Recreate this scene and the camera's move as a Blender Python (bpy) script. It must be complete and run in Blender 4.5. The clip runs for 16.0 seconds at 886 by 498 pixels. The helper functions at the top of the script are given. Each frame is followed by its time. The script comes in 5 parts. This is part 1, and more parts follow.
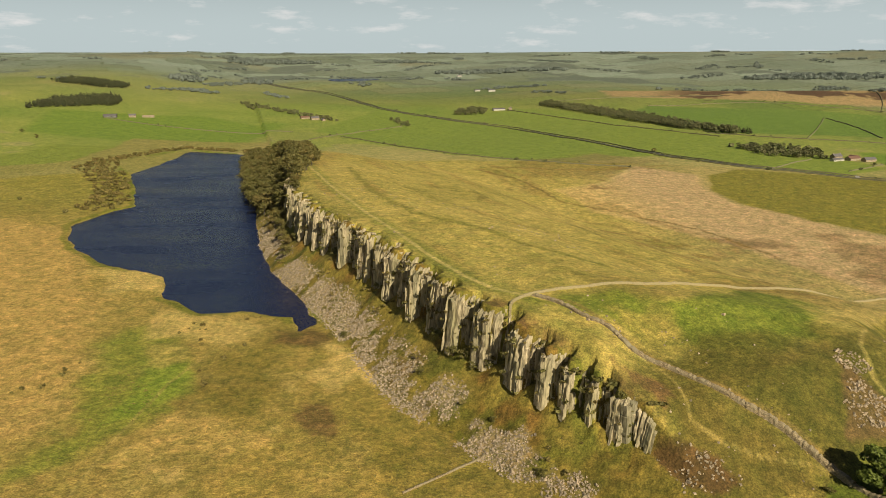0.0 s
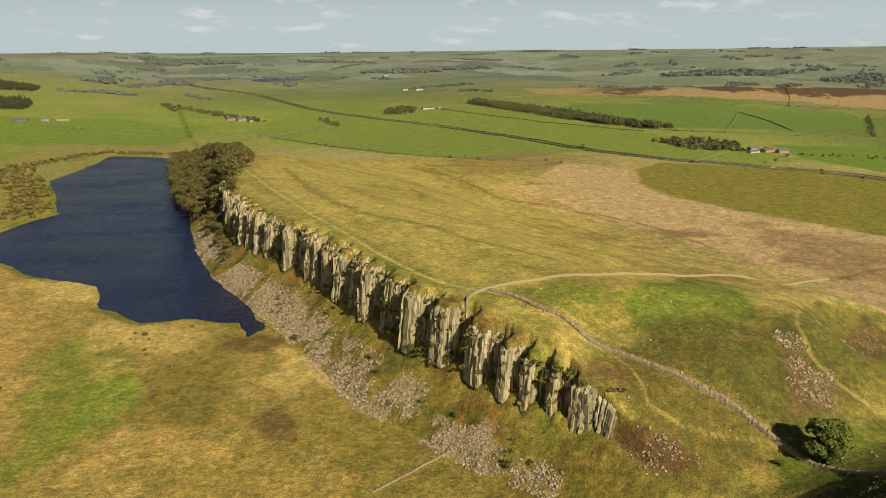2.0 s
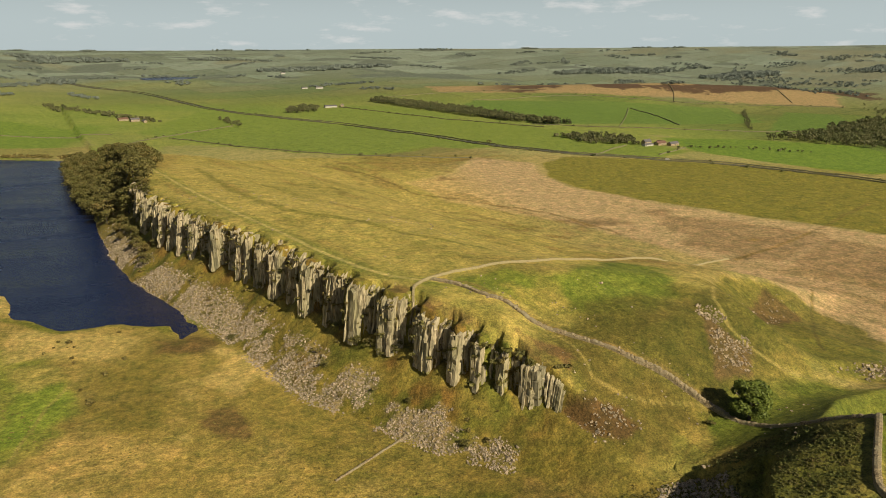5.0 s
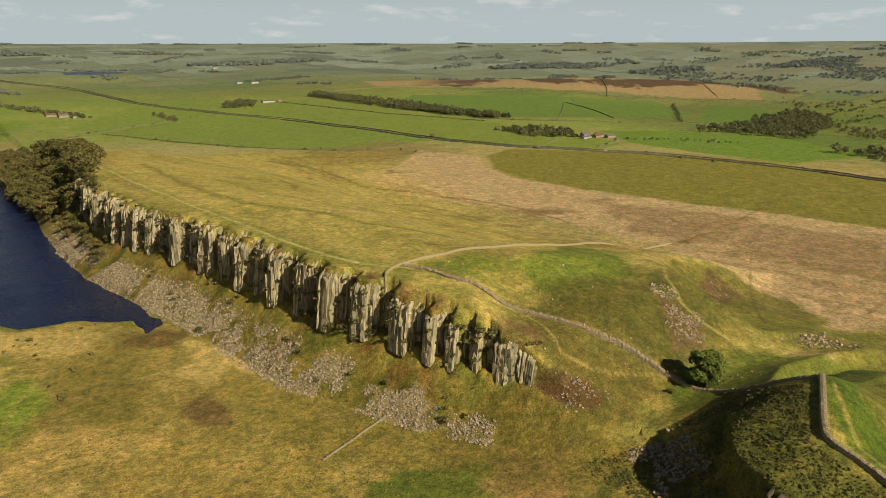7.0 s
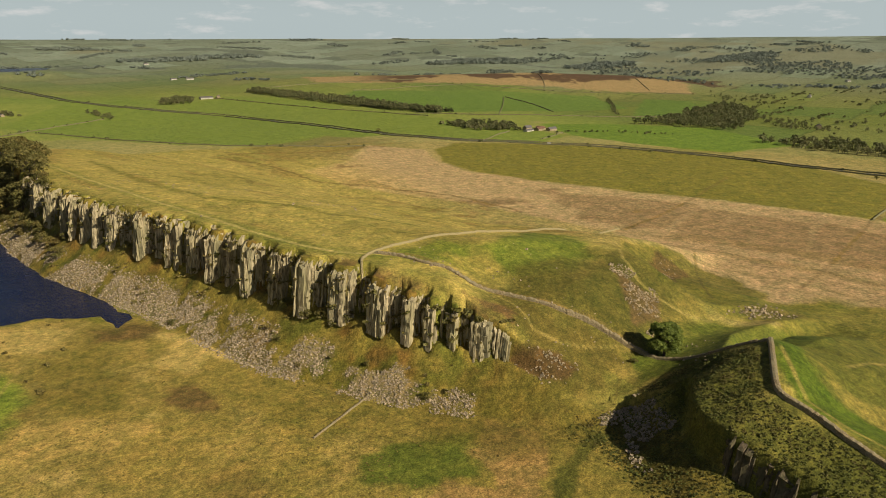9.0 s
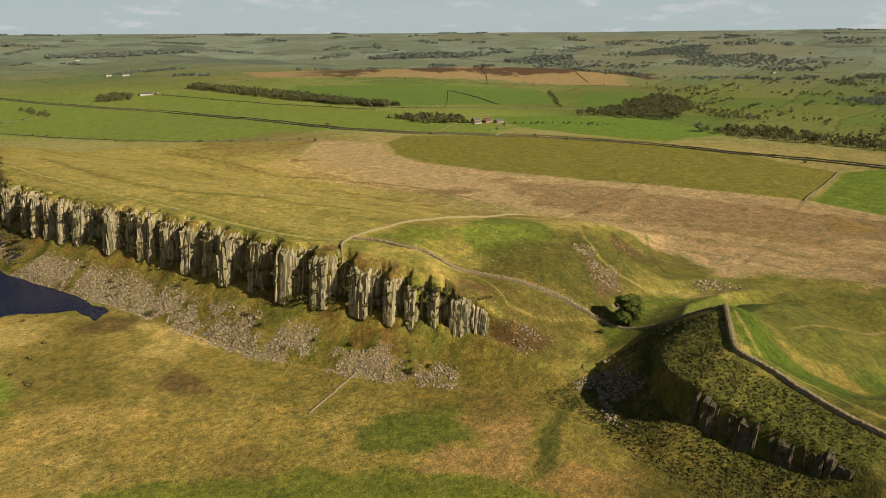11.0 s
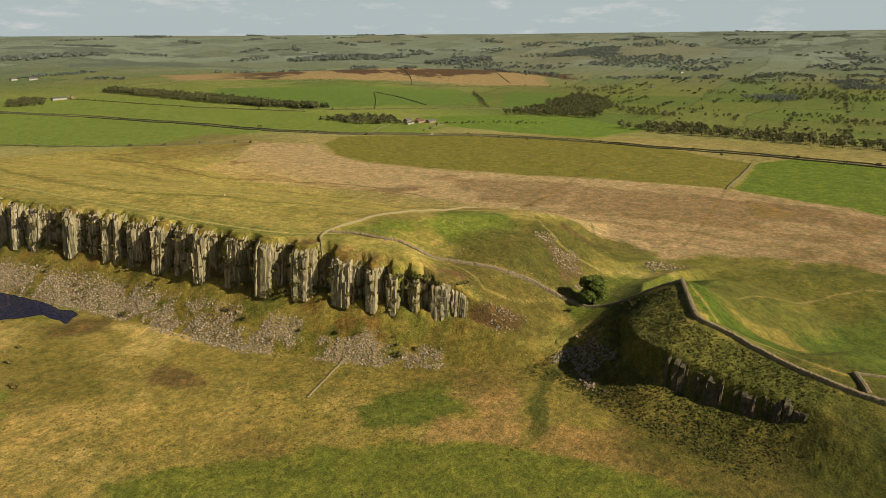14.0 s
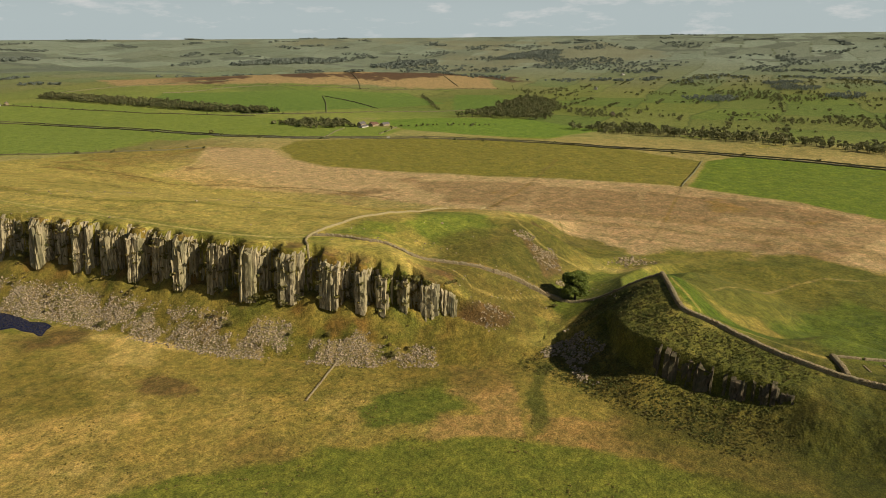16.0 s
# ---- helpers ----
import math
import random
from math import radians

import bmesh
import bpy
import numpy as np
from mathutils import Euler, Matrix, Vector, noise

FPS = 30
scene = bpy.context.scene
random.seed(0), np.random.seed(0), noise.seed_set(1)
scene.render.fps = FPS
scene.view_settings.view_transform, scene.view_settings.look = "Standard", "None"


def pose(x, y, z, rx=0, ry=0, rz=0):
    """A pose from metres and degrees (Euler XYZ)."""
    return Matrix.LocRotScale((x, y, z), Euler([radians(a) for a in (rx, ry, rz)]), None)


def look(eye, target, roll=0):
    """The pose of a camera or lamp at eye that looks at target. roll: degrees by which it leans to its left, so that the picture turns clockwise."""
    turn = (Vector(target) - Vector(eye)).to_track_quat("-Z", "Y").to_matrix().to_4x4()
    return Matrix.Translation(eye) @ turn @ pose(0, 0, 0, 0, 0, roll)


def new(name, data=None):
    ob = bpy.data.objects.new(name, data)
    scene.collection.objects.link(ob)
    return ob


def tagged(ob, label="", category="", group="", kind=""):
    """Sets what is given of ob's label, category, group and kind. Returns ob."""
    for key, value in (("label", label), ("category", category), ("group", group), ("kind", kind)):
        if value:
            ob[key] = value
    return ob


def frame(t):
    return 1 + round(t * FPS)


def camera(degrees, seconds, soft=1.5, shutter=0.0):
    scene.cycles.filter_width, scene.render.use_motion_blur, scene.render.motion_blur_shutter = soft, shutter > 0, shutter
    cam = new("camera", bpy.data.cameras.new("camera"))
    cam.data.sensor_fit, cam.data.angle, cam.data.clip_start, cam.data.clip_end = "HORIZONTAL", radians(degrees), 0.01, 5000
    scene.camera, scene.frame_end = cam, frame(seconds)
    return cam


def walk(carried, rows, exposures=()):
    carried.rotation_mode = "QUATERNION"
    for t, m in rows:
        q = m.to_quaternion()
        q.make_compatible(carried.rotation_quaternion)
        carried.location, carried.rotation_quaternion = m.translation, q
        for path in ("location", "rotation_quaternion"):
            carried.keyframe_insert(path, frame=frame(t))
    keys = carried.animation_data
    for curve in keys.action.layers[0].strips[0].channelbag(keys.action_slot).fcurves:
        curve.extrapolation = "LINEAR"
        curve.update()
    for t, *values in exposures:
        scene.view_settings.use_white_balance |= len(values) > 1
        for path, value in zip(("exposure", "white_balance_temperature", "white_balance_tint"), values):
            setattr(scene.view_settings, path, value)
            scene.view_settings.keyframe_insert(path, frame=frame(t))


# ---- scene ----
cam = camera(64.3, 16.0, soft=0.85)
PATH = [
    (0, (-0.047, 0.063, 145.593), (-0.016, 1.991, 145.065), -0.3),
    (0.5, (-3.217, 0.016, 145.577), (-3.142, 1.942, 145.042), -0.4),
    (1, (-6.016, -0.074, 145.501), (-5.89, 1.849, 144.966), -0.6),
    (1.5, (-8.474, -0.197, 145.398), (-8.293, 1.722, 144.864), -0.6),
    (2, (-10.852, -0.278, 145.306), (-10.622, 1.636, 144.774), -0.6),
    (2.5, (-13.428, -0.469, 145.193), (-13.154, 1.44, 144.662), -0.5),
    (3, (-16.261, -0.972, 145.058), (-15.939, 0.929, 144.526), -0.4),
    (3.5, (-19.418, -1.79, 144.894), (-19.044, 0.101, 144.361), -0.4),
    (4, (-22.903, -2.844, 144.754), (-22.484, -0.962, 144.22), -0.4),
    (6.5, (-43.871, -10.335, 143.88), (-43.237, -8.519, 143.331), -0.3),
    (7, (-48.437, -12.159, 143.736), (-47.762, -10.359, 143.184), -0.2),
    (7.5, (-53.208, -14.073, 143.607), (-52.493, -12.289, 143.053), -0.2),
    (8, (-58.138, -16.005, 143.461), (-57.382, -14.24, 142.903), -0.2),
    (8.5, (-63.191, -17.937, 143.283), (-62.396, -16.189, 142.722), -0.2),
    (9, (-68.355, -19.946, 143.093), (-67.523, -18.217, 142.53), -0.2),
    (9.5, (-73.694, -21.976, 142.94), (-72.826, -20.265, 142.373), -0.3),
    (12, (-102.176, -30.922, 142.381), (-101.136, -29.316, 141.8), -0.3),
    (12.5, (-107.779, -31.514, 142.276), (-106.707, -29.928, 141.695), -0.3),
    (13, (-113.197, -31.304, 142.172), (-112.096, -29.738, 141.593), -0.3),
    (13.5, (-118.394, -30.482, 142.077), (-117.264, -28.936, 141.5), -0.3),
    (14, (-123.394, -29.109, 141.976), (-122.235, -27.583, 141.402), -0.4),
    (14.5, (-128.215, -27.24, 141.879), (-127.025, -25.738, 141.306), -0.4),
    (15, (-132.874, -24.902, 141.763), (-131.653, -23.424, 141.193), -0.4),
    (15.5, (-137.397, -22.152, 141.661), (-136.146, -20.699, 141.093), -0.4),
    (16, (-141.815, -19.131, 141.575), (-140.535, -17.702, 141.009), -0.5),
]
walk(cam, [(t, look(eye, target, roll)) for t, eye, target, roll in PATH], [(0, 0.32), (6, 0.21), (16, 0.11)])


# ---------------------------------------------------------------- sky, sun, exposure
SUN_FROM = Vector((0.45, -0.89, 0.64)).normalized()
world = bpy.data.worlds.new("sky")
scene.world = world
world.use_nodes = True
wn, wl = world.node_tree.nodes, world.node_tree.links
wn.clear()
w_out, w_bg, w_sky = wn.new("ShaderNodeOutputWorld"), wn.new("ShaderNodeBackground"), wn.new("ShaderNodeTexSky")
w_sky.sky_type, w_sky.sun_disc = "NISHITA", False
w_sky.sun_elevation = math.asin(SUN_FROM.z)
w_sky.sun_rotation = math.atan2(SUN_FROM.x, SUN_FROM.y)
w_sky.dust_density, w_sky.air_density, w_sky.ozone_density = 1.6, 1.0, 1.0
w_co, w_map = wn.new("ShaderNodeTexCoord"), wn.new("ShaderNodeMapping")
w_map.inputs["Scale"].default_value = (1.0, 1.0, 4.2)
w_noise = wn.new("ShaderNodeTexNoise")
for key, value in (("Scale", 11.0), ("Detail", 10.0), ("Roughness", 0.62)):
    w_noise.inputs[key].default_value = value
w_ramp = wn.new("ShaderNodeValToRGB")
w_ramp.color_ramp.elements[0].position, w_ramp.color_ramp.elements[1].position = 0.55, 0.74
w_mix = wn.new("ShaderNodeMix")
w_mix.data_type = "RGBA"
w_mix.inputs["B"].default_value = (11.0, 10.9, 10.6, 1)
wl.new(w_co.outputs["Generated"], w_map.inputs["Vector"])
wl.new(w_map.outputs["Vector"], w_noise.inputs["Vector"])
wl.new(w_noise.outputs["Fac"], w_ramp.inputs["Fac"])
wl.new(w_ramp.outputs["Color"], w_mix.inputs["Factor"])
# pale haze towards the horizon, all round
w_sep, w_haze, w_soft = wn.new("ShaderNodeSeparateXYZ"), wn.new("ShaderNodeMapRange"), wn.new("ShaderNodeMix")
w_haze.interpolation_type = "SMOOTHSTEP"
for key, value in (("From Min", 0.03), ("From Max", 0.21), ("To Min", 0.92), ("To Max", 0.0)):
    w_haze.inputs[key].default_value = value
w_soft.data_type = "RGBA"
w_soft.inputs["B"].default_value = (7.7, 8.9, 9.0, 1)
wl.new(w_co.outputs["Generated"], w_sep.inputs["Vector"])
wl.new(w_sep.outputs["Z"], w_haze.inputs["Value"])
wl.new(w_haze.outputs["Result"], w_soft.inputs["Factor"])
w_air = wn.new("ShaderNodeMix")
w_air.data_type, w_air.blend_type = "RGBA", "MULTIPLY"
w_air.inputs["Factor"].default_value, w_air.inputs["B"].default_value = 1.0, (0.48, 0.48, 0.48, 1)
wl.new(w_sky.outputs["Color"], w_air.inputs["A"])
wl.new(w_air.outputs["Result"], w_soft.inputs["A"])
wl.new(w_soft.outputs["Result"], w_mix.inputs["A"])
wl.new(w_mix.outputs["Result"], w_bg.inputs["Color"])
w_bg.inputs["Strength"].default_value = 0.055
wl.new(w_bg.outputs["Background"], w_out.inputs["Surface"])
sun = new("sun", bpy.data.lights.new("sun", "SUN"))
sun.data.energy, sun.data.angle, sun.data.color = 5.0, radians(0.6), (1.0, 0.87, 0.62)
sun.matrix_world = look((0, 0, 600), Vector((0, 0, 600)) - SUN_FROM)

# ---------------------------------------------------------------- shape of the land
def lattice(ix, iy, seed):
    h = np.sin(ix * 127.1 + iy * 311.7 + seed * 74.7) * 43758.5453
    return h - np.floor(h)


def vnoise(x, y, size, seed=0):
    """Smooth noise in -1..1 with features of that many metres."""
    u, v = x / size, y / size
    iu, iv = np.floor(u), np.floor(v)
    fu, fv = u - iu, v - iv
    fu, fv = fu * fu * (3 - 2 * fu), fv * fv * (3 - 2 * fv)
    a, b = lattice(iu, iv, seed), lattice(iu + 1, iv, seed)
    c, d = lattice(iu, iv + 1, seed), lattice(iu + 1, iv + 1, seed)
    return 2 * ((a + (b - a) * fu) * (1 - fv) + (c + (d - c) * fu) * fv) - 1


def fbm(x, y, size, seed=0, octaves=4):
    total, gain = 0.0, 1.0
    for k in range(octaves):
        total = total + gain * vnoise(x + 17.3 * k, y - 9.1 * k, size / 2 ** k, seed + k)
        gain *= 0.5
    return total / 1.6


def smooth(v, a=0.0, b=1.0):
    v = np.clip((v - a) / (b - a), 0, 1)
    return v * v * (3 - 2 * v)


def along(x, y, line):
    """Distance to a polyline, signed (positive to its left), and its other columns at the nearest place, with the length along it."""
    best = np.full(np.shape(x), 1e18)
    side = np.zeros(np.shape(x))
    rest = [np.zeros(np.shape(x)) for _ in range(len(line[0]) - 1)]
    run = 0.0
    for p, q in zip(line, line[1:]):
        ex, ey = q[0] - p[0], q[1] - p[1]
        n = math.hypot(ex, ey)
        f = np.clip(((x - p[0]) * ex + (y - p[1]) * ey) / n ** 2, 0, 1)
        dx, dy = x - p[0] - f * ex, y - p[1] - f * ey
        d = dx * dx + dy * dy
        near = d < best
        best = np.where(near, d, best)
        side = np.where(near, np.sign(ex * dy - ey * dx), side)
        for k in range(2, len(p)):
            rest[k - 2] = np.where(near, p[k] + f * (q[k] - p[k]), rest[k - 2])
        rest[-1] = np.where(near, run + f * n, rest[-1])
        run += n
    return (np.sqrt(best) * side, *rest)


def smax(a, b, k):
    h = np.clip(0.5 + 0.5 * (a - b) / k, 0, 1)
    return b + (a - b) * h + k * h * (1 - h)


def smin(a, b, k):
    return -smax(-a, -b, k)


def inside(x, y, ring):
    """Signed distance to a closed outline, positive inside."""
    hit = np.zeros(np.shape(x), bool)
    for p, q in zip(ring, ring[1:] + ring[:1]):
        if p[1] != q[1]:
            cut = (p[1] > y) != (q[1] > y)
            hit ^= cut & (x < (q[0] - p[0]) * (y - p[1]) / (q[1] - p[1]) + p[0])
    d = np.abs(along(x, y, [*ring, ring[0]])[0])
    return np.where(hit, d, -d)


# the crag's top edge: x, y, top, height of the cliff's foot, width of the scree below it
CRAG = [(101, 185, 4, 3.5, 18), (88, 200, 13, 10, 19), (78, 214, 24, 14, 20), (73, 221, 30, 14.5, 22), (60, 234, 34, 17, 24), (46, 252, 38, 19, 26), (32, 273, 44, 20.5, 28), (15, 298, 45.5, 20, 30),
        (-4, 339, 46, 20, 29), (-28, 391, 46.5, 21.5, 27), (-60, 444, 47, 21.5, 27), (-82, 488, 47, 21, 28), (-104, 545, 46, 21, 27),
        (-126, 640, 44, 22, 30), (-160, 810, 36, 22, 30), (-198, 930, 24, 14, 28), (-236, 1070, 9, 6, 26)]
# the crest of the knoll west of the gap: x, y, height, drop of its north crag
KNOLL = [(144, 188, 10, 0), (149, 168, 25, 2), (153, 153, 31.5, 6), (140, 137, 30.5, 11), (128, 126, 28, 13), (131, 108, 24, 12), (137, 88, 20.5, 9),
         (143, 70, 17.5, 1), (146, 52, 15.5, 0), (150, 20, 17, 0), (158, -40, 24, 0), (170, -160, 34, 0)]
# the floor of the gap: x, y, height
GAP = [(40, 150, 0), (85, 175, 2), (112, 185, 6.5), (141, 194, 10), (175, 206, 9.5), (225, 214, 6), (300, 215, -4), (500, 240, -8)]
LOUGH = [(-285, 1090), (-394, 1142), (-437, 997), (-347, 823), (-301, 708), (-315, 674), (-324, 618), (-286, 544), (-234, 495), (-185, 466), (-172, 430),
         (-148, 403), (-136, 393), (-106, 396), (-82, 384), (-74, 360), (-66, 372), (-72, 396), (-106, 477), (-140, 570), (-174, 690), (-215, 850), (-250, 975)]
HEATH = [(420, 2250, 30), (800, 2050, 40), (1226, 1930, 47), (1480, 1830, 34), (1700, 1760, 8)]


# the hill behind the crag, along its brow: x, y, height
BROW = [(78, 229, 35), (64, 240, 41), (50, 257, 43.5), (32, 273, 45.5), (15, 298, 46), (-4, 339, 46), (-28, 391, 46.5), (-60, 444, 47), (-82, 488, 47), (-104, 545, 46), (-126, 640, 44),
        (-160, 810, 36), (-198, 930, 24), (-236, 1070, 9)]


def rib(run):
    """How far the crag's face stands forward along its length: each buttress rises to a prow near 1, then breaks off into a gully near 0."""
    run = np.asarray(run, float)
    u = run / 17.0 + 0.85 * vnoise(run, 3.0 + 0 * run, 47, 201) + 0.22 * vnoise(run, 8.0 + 0 * run, 13, 203)
    cell = np.floor(u)
    f = u - cell
    reach, back = 0.62 + 0.42 * lattice(cell, 3.0, 11), 0.12 + 0.3 * lattice(cell, 7.0, 12)
    shape = smooth(f, 0.0, 0.3) * (1 - smooth(f, 0.6, 0.72))
    return np.clip(back + (reach - back) * shape + 0.10 * vnoise(run, 9.0 + 0 * run, 3.5, 207), 0, 1.05)


def base_height(x, y):
    r = np.hypot(x, y)
    z = -6 + 8 * smooth(y, 450, 1000) + 18 * smooth(y, 1300, 2000) * (1 - smooth(x, 500, 1100))
    z = z - 26 * smooth(x - 0.25 * y, 350, 1100) * (1 - smooth(r, 2600, 4600))
    d, top, _ = along(x, y, HEATH)
    z = smax(z, top * (1 - smooth(np.abs(d), 0, 420)) - 6, 12)
    north = -x - 0.12 * y
    z = z + (1 - smooth(x, -420, 40)) * (6 * smooth(y, 700, 1000) + 44 * smooth(north, 250, 900) * smooth(y, 750, 1500))
    far = np.clip((r - 1900) / 2950, 0, 1.05)
    z = z + 150 * far ** 1.25
    z = z + smooth(r, 700, 2200) * (9 * fbm(x, y, 620, 3, 3) + 14 * smooth(r, 1900, 3000) * (1 - smooth(r, 4200, 4800)) * fbm(x, y, 700, 9, 3))
    rim = smooth(r, 3000, 4800)
    bearing = np.arctan2(x, y)
    z = z + (164 + 7 * smooth(bearing, 0.75, 1.3) + 5 * smooth(-bearing, 0.1, 0.5) + 4 * fbm(x, y, 500, 21, 3) - z) * rim
    tarn = np.hypot((x + 300) / 170, (y - 2800) / 260)
    return z + (58 - z) * (1 - smooth(tarn, 1.0, 1.6))


def height(x, y):
    x, y = np.asarray(x, float), np.asarray(y, float)
    base = base_height(x, y)
    d, top, foot, wide, run = along(x, y, CRAG)
    # the plateau behind the crag falls slowly to the south
    back = np.maximum(-d, 0)
    h, brow, brow_run = along(x, y, BROW)
    h = np.abs(h)
    brow = brow + (46 - brow) * smooth(h, 5, 60) * (brow_run < 120)
    g, floor, _ = along(x, y, GAP)
    across = smooth(-g, 0, 75) * smooth(x, 60, 110)
    nose = smooth(x - 0.35 * (y - 200), 150, 200) * smooth(y, 330, 290)
    fall = 14 * smooth(h, 55, 150) + 38 * smooth(h, 130, 310) + 0.02 * h + 60 * across + 20 * nose
    plateau = smin(smax(brow - fall, base, 5), top + 0.8 + 0.75 * back, 3)
    plateau = plateau + (0.9 * fbm(x, y, 38, 5, 3) + 0.45 * fbm(x, y, 9, 6, 2) + 0.16 * fbm(x, y, 3.5, 7, 2)) * smooth(back, 4, 40)
    # cliff, scree and bog before it
    edge = d - 11.0 * (rib(run) - 0.55) * smooth(run, 44, 58) * (1 - smooth(run, 560, 640)) * (1 - smooth(np.abs(d), 10, 22))
    ahead = np.maximum(edge, 0)
    slope = np.clip((np.maximum(d, 0) - 6.5) / (wide + 3), 0, 1)
    foot = foot + 5.0 * (0.5 - rib(run)) * smooth(run, 44, 58) * (1 - smooth(slope, 0.02, 0.3))
    scree = foot * (1 - slope) ** 1.25 + 1.4 * fbm(x, y, 14, 8, 3) * smooth(slope, 0, 0.15) * (1 - smooth(slope, 0.75, 1))
    face = top + (foot - top) * smooth(ahead, 0.2, 4.5)
    bog = np.where(ahead > 0, smooth(x, -200, -700) * 12 * smooth(y, 900, 200), 0)
    north_land = np.where(y > 560, base_height(x, y) * smooth(-x, 330, 520) * smooth(y, 560, 900), 0)
    bog = 0.55 + bog + 0.25 * fbm(x, y, 30, 12, 3) + np.maximum(north_land, 0)
    crag = np.where(ahead < 4.6, np.maximum(face, np.maximum(scree, bog)), np.maximum(scree, bog))
    z = np.where(edge > 0, crag, plateau)
    # knoll west of the gap
    k, crest, drop, krun = along(x, y, KNOLL)
    kn = np.maximum(-k, 0)
    even = smooth(y, 102, 86) * (k < 0)
    ridge = sorted((p[1], p[2], p[3]) for p in KNOLL[4:])
    level_y = y + 0.28 * kn
    crest = crest + even * (np.interp(level_y, [p[0] for p in ridge], [p[1] for p in ridge]) - crest)
    drop = drop + even * (np.interp(level_y, [p[0] for p in ridge], [p[2] for p in ridge]) - drop)
    shelf = 23 + 3 * smooth(crest, 18, 31)
    nface = crest - 0.22 * np.minimum(kn, shelf) - drop * smooth(kn, shelf, shelf + 3.5) - 0.48 * np.maximum(kn - shelf - 3, 0)
    nface = nface + (0.7 * fbm(x, y, 7, 31, 3) + 0.25 * fbm(x, y, 2.5, 32, 2)) * smooth(kn, 2, 10)
    ks = np.maximum(k, 0)
    level = 1 - 0.8 * smooth(y, 100, 78) * (1 - smooth(ks, 28, 70))
    spine = sorted((p[1], p[2]) for p in KNOLL[2:])
    crest = crest + (np.interp(y, [p[0] for p in spine], [p[1] for p in spine]) - crest) * smooth(ks, 4, 16) * smooth(y, 165, 145)
    sface = crest - (0.12 * ks + 9 * smooth(ks, 2, 40) + 14 * smooth(ks, 30, 140)) * level
    knoll = np.where(k < 0, nface, sface) + 0.4 * fbm(x, y, 22, 33, 3)
    z = z + (smax(z, knoll, 3) - z) * smooth(y, 215, 185)
    z = z + smooth(x, 165, 215) * (1 - smooth(x, 300, 360)) * (1 - smooth(y, 270, 330)) * (1.6 * fbm(x, y, 34, 35, 3) + 6 * np.exp(-((x - 212) / 44) ** 2 - ((y - 192) / 30) ** 2) + 7.0 * np.exp(-((x - 226) / 24) ** 2 - ((y - 214) / 9) ** 2))
    # the gap itself
    ga = np.abs(g)
    wall = floor + 16 * smooth(ga, 3, 50) + 0.16 * ga + 40 * smooth(ga, 70, 220) + 0.3 * fbm(x, y, 12, 41, 2)
    near = smooth(x, 60, 95)
    z = z + (smin(z, wall, 2.5) - z) * near * (1 - smooth(x, 250, 350))
    # the lough's bed
    s = inside(x, y, LOUGH) + 3.6 * fbm(x, y, 19, 51, 4)
    return z - 2.0 * smooth(s, -3.0, 4.0) * (1 - smooth(z, 1.5, 5))


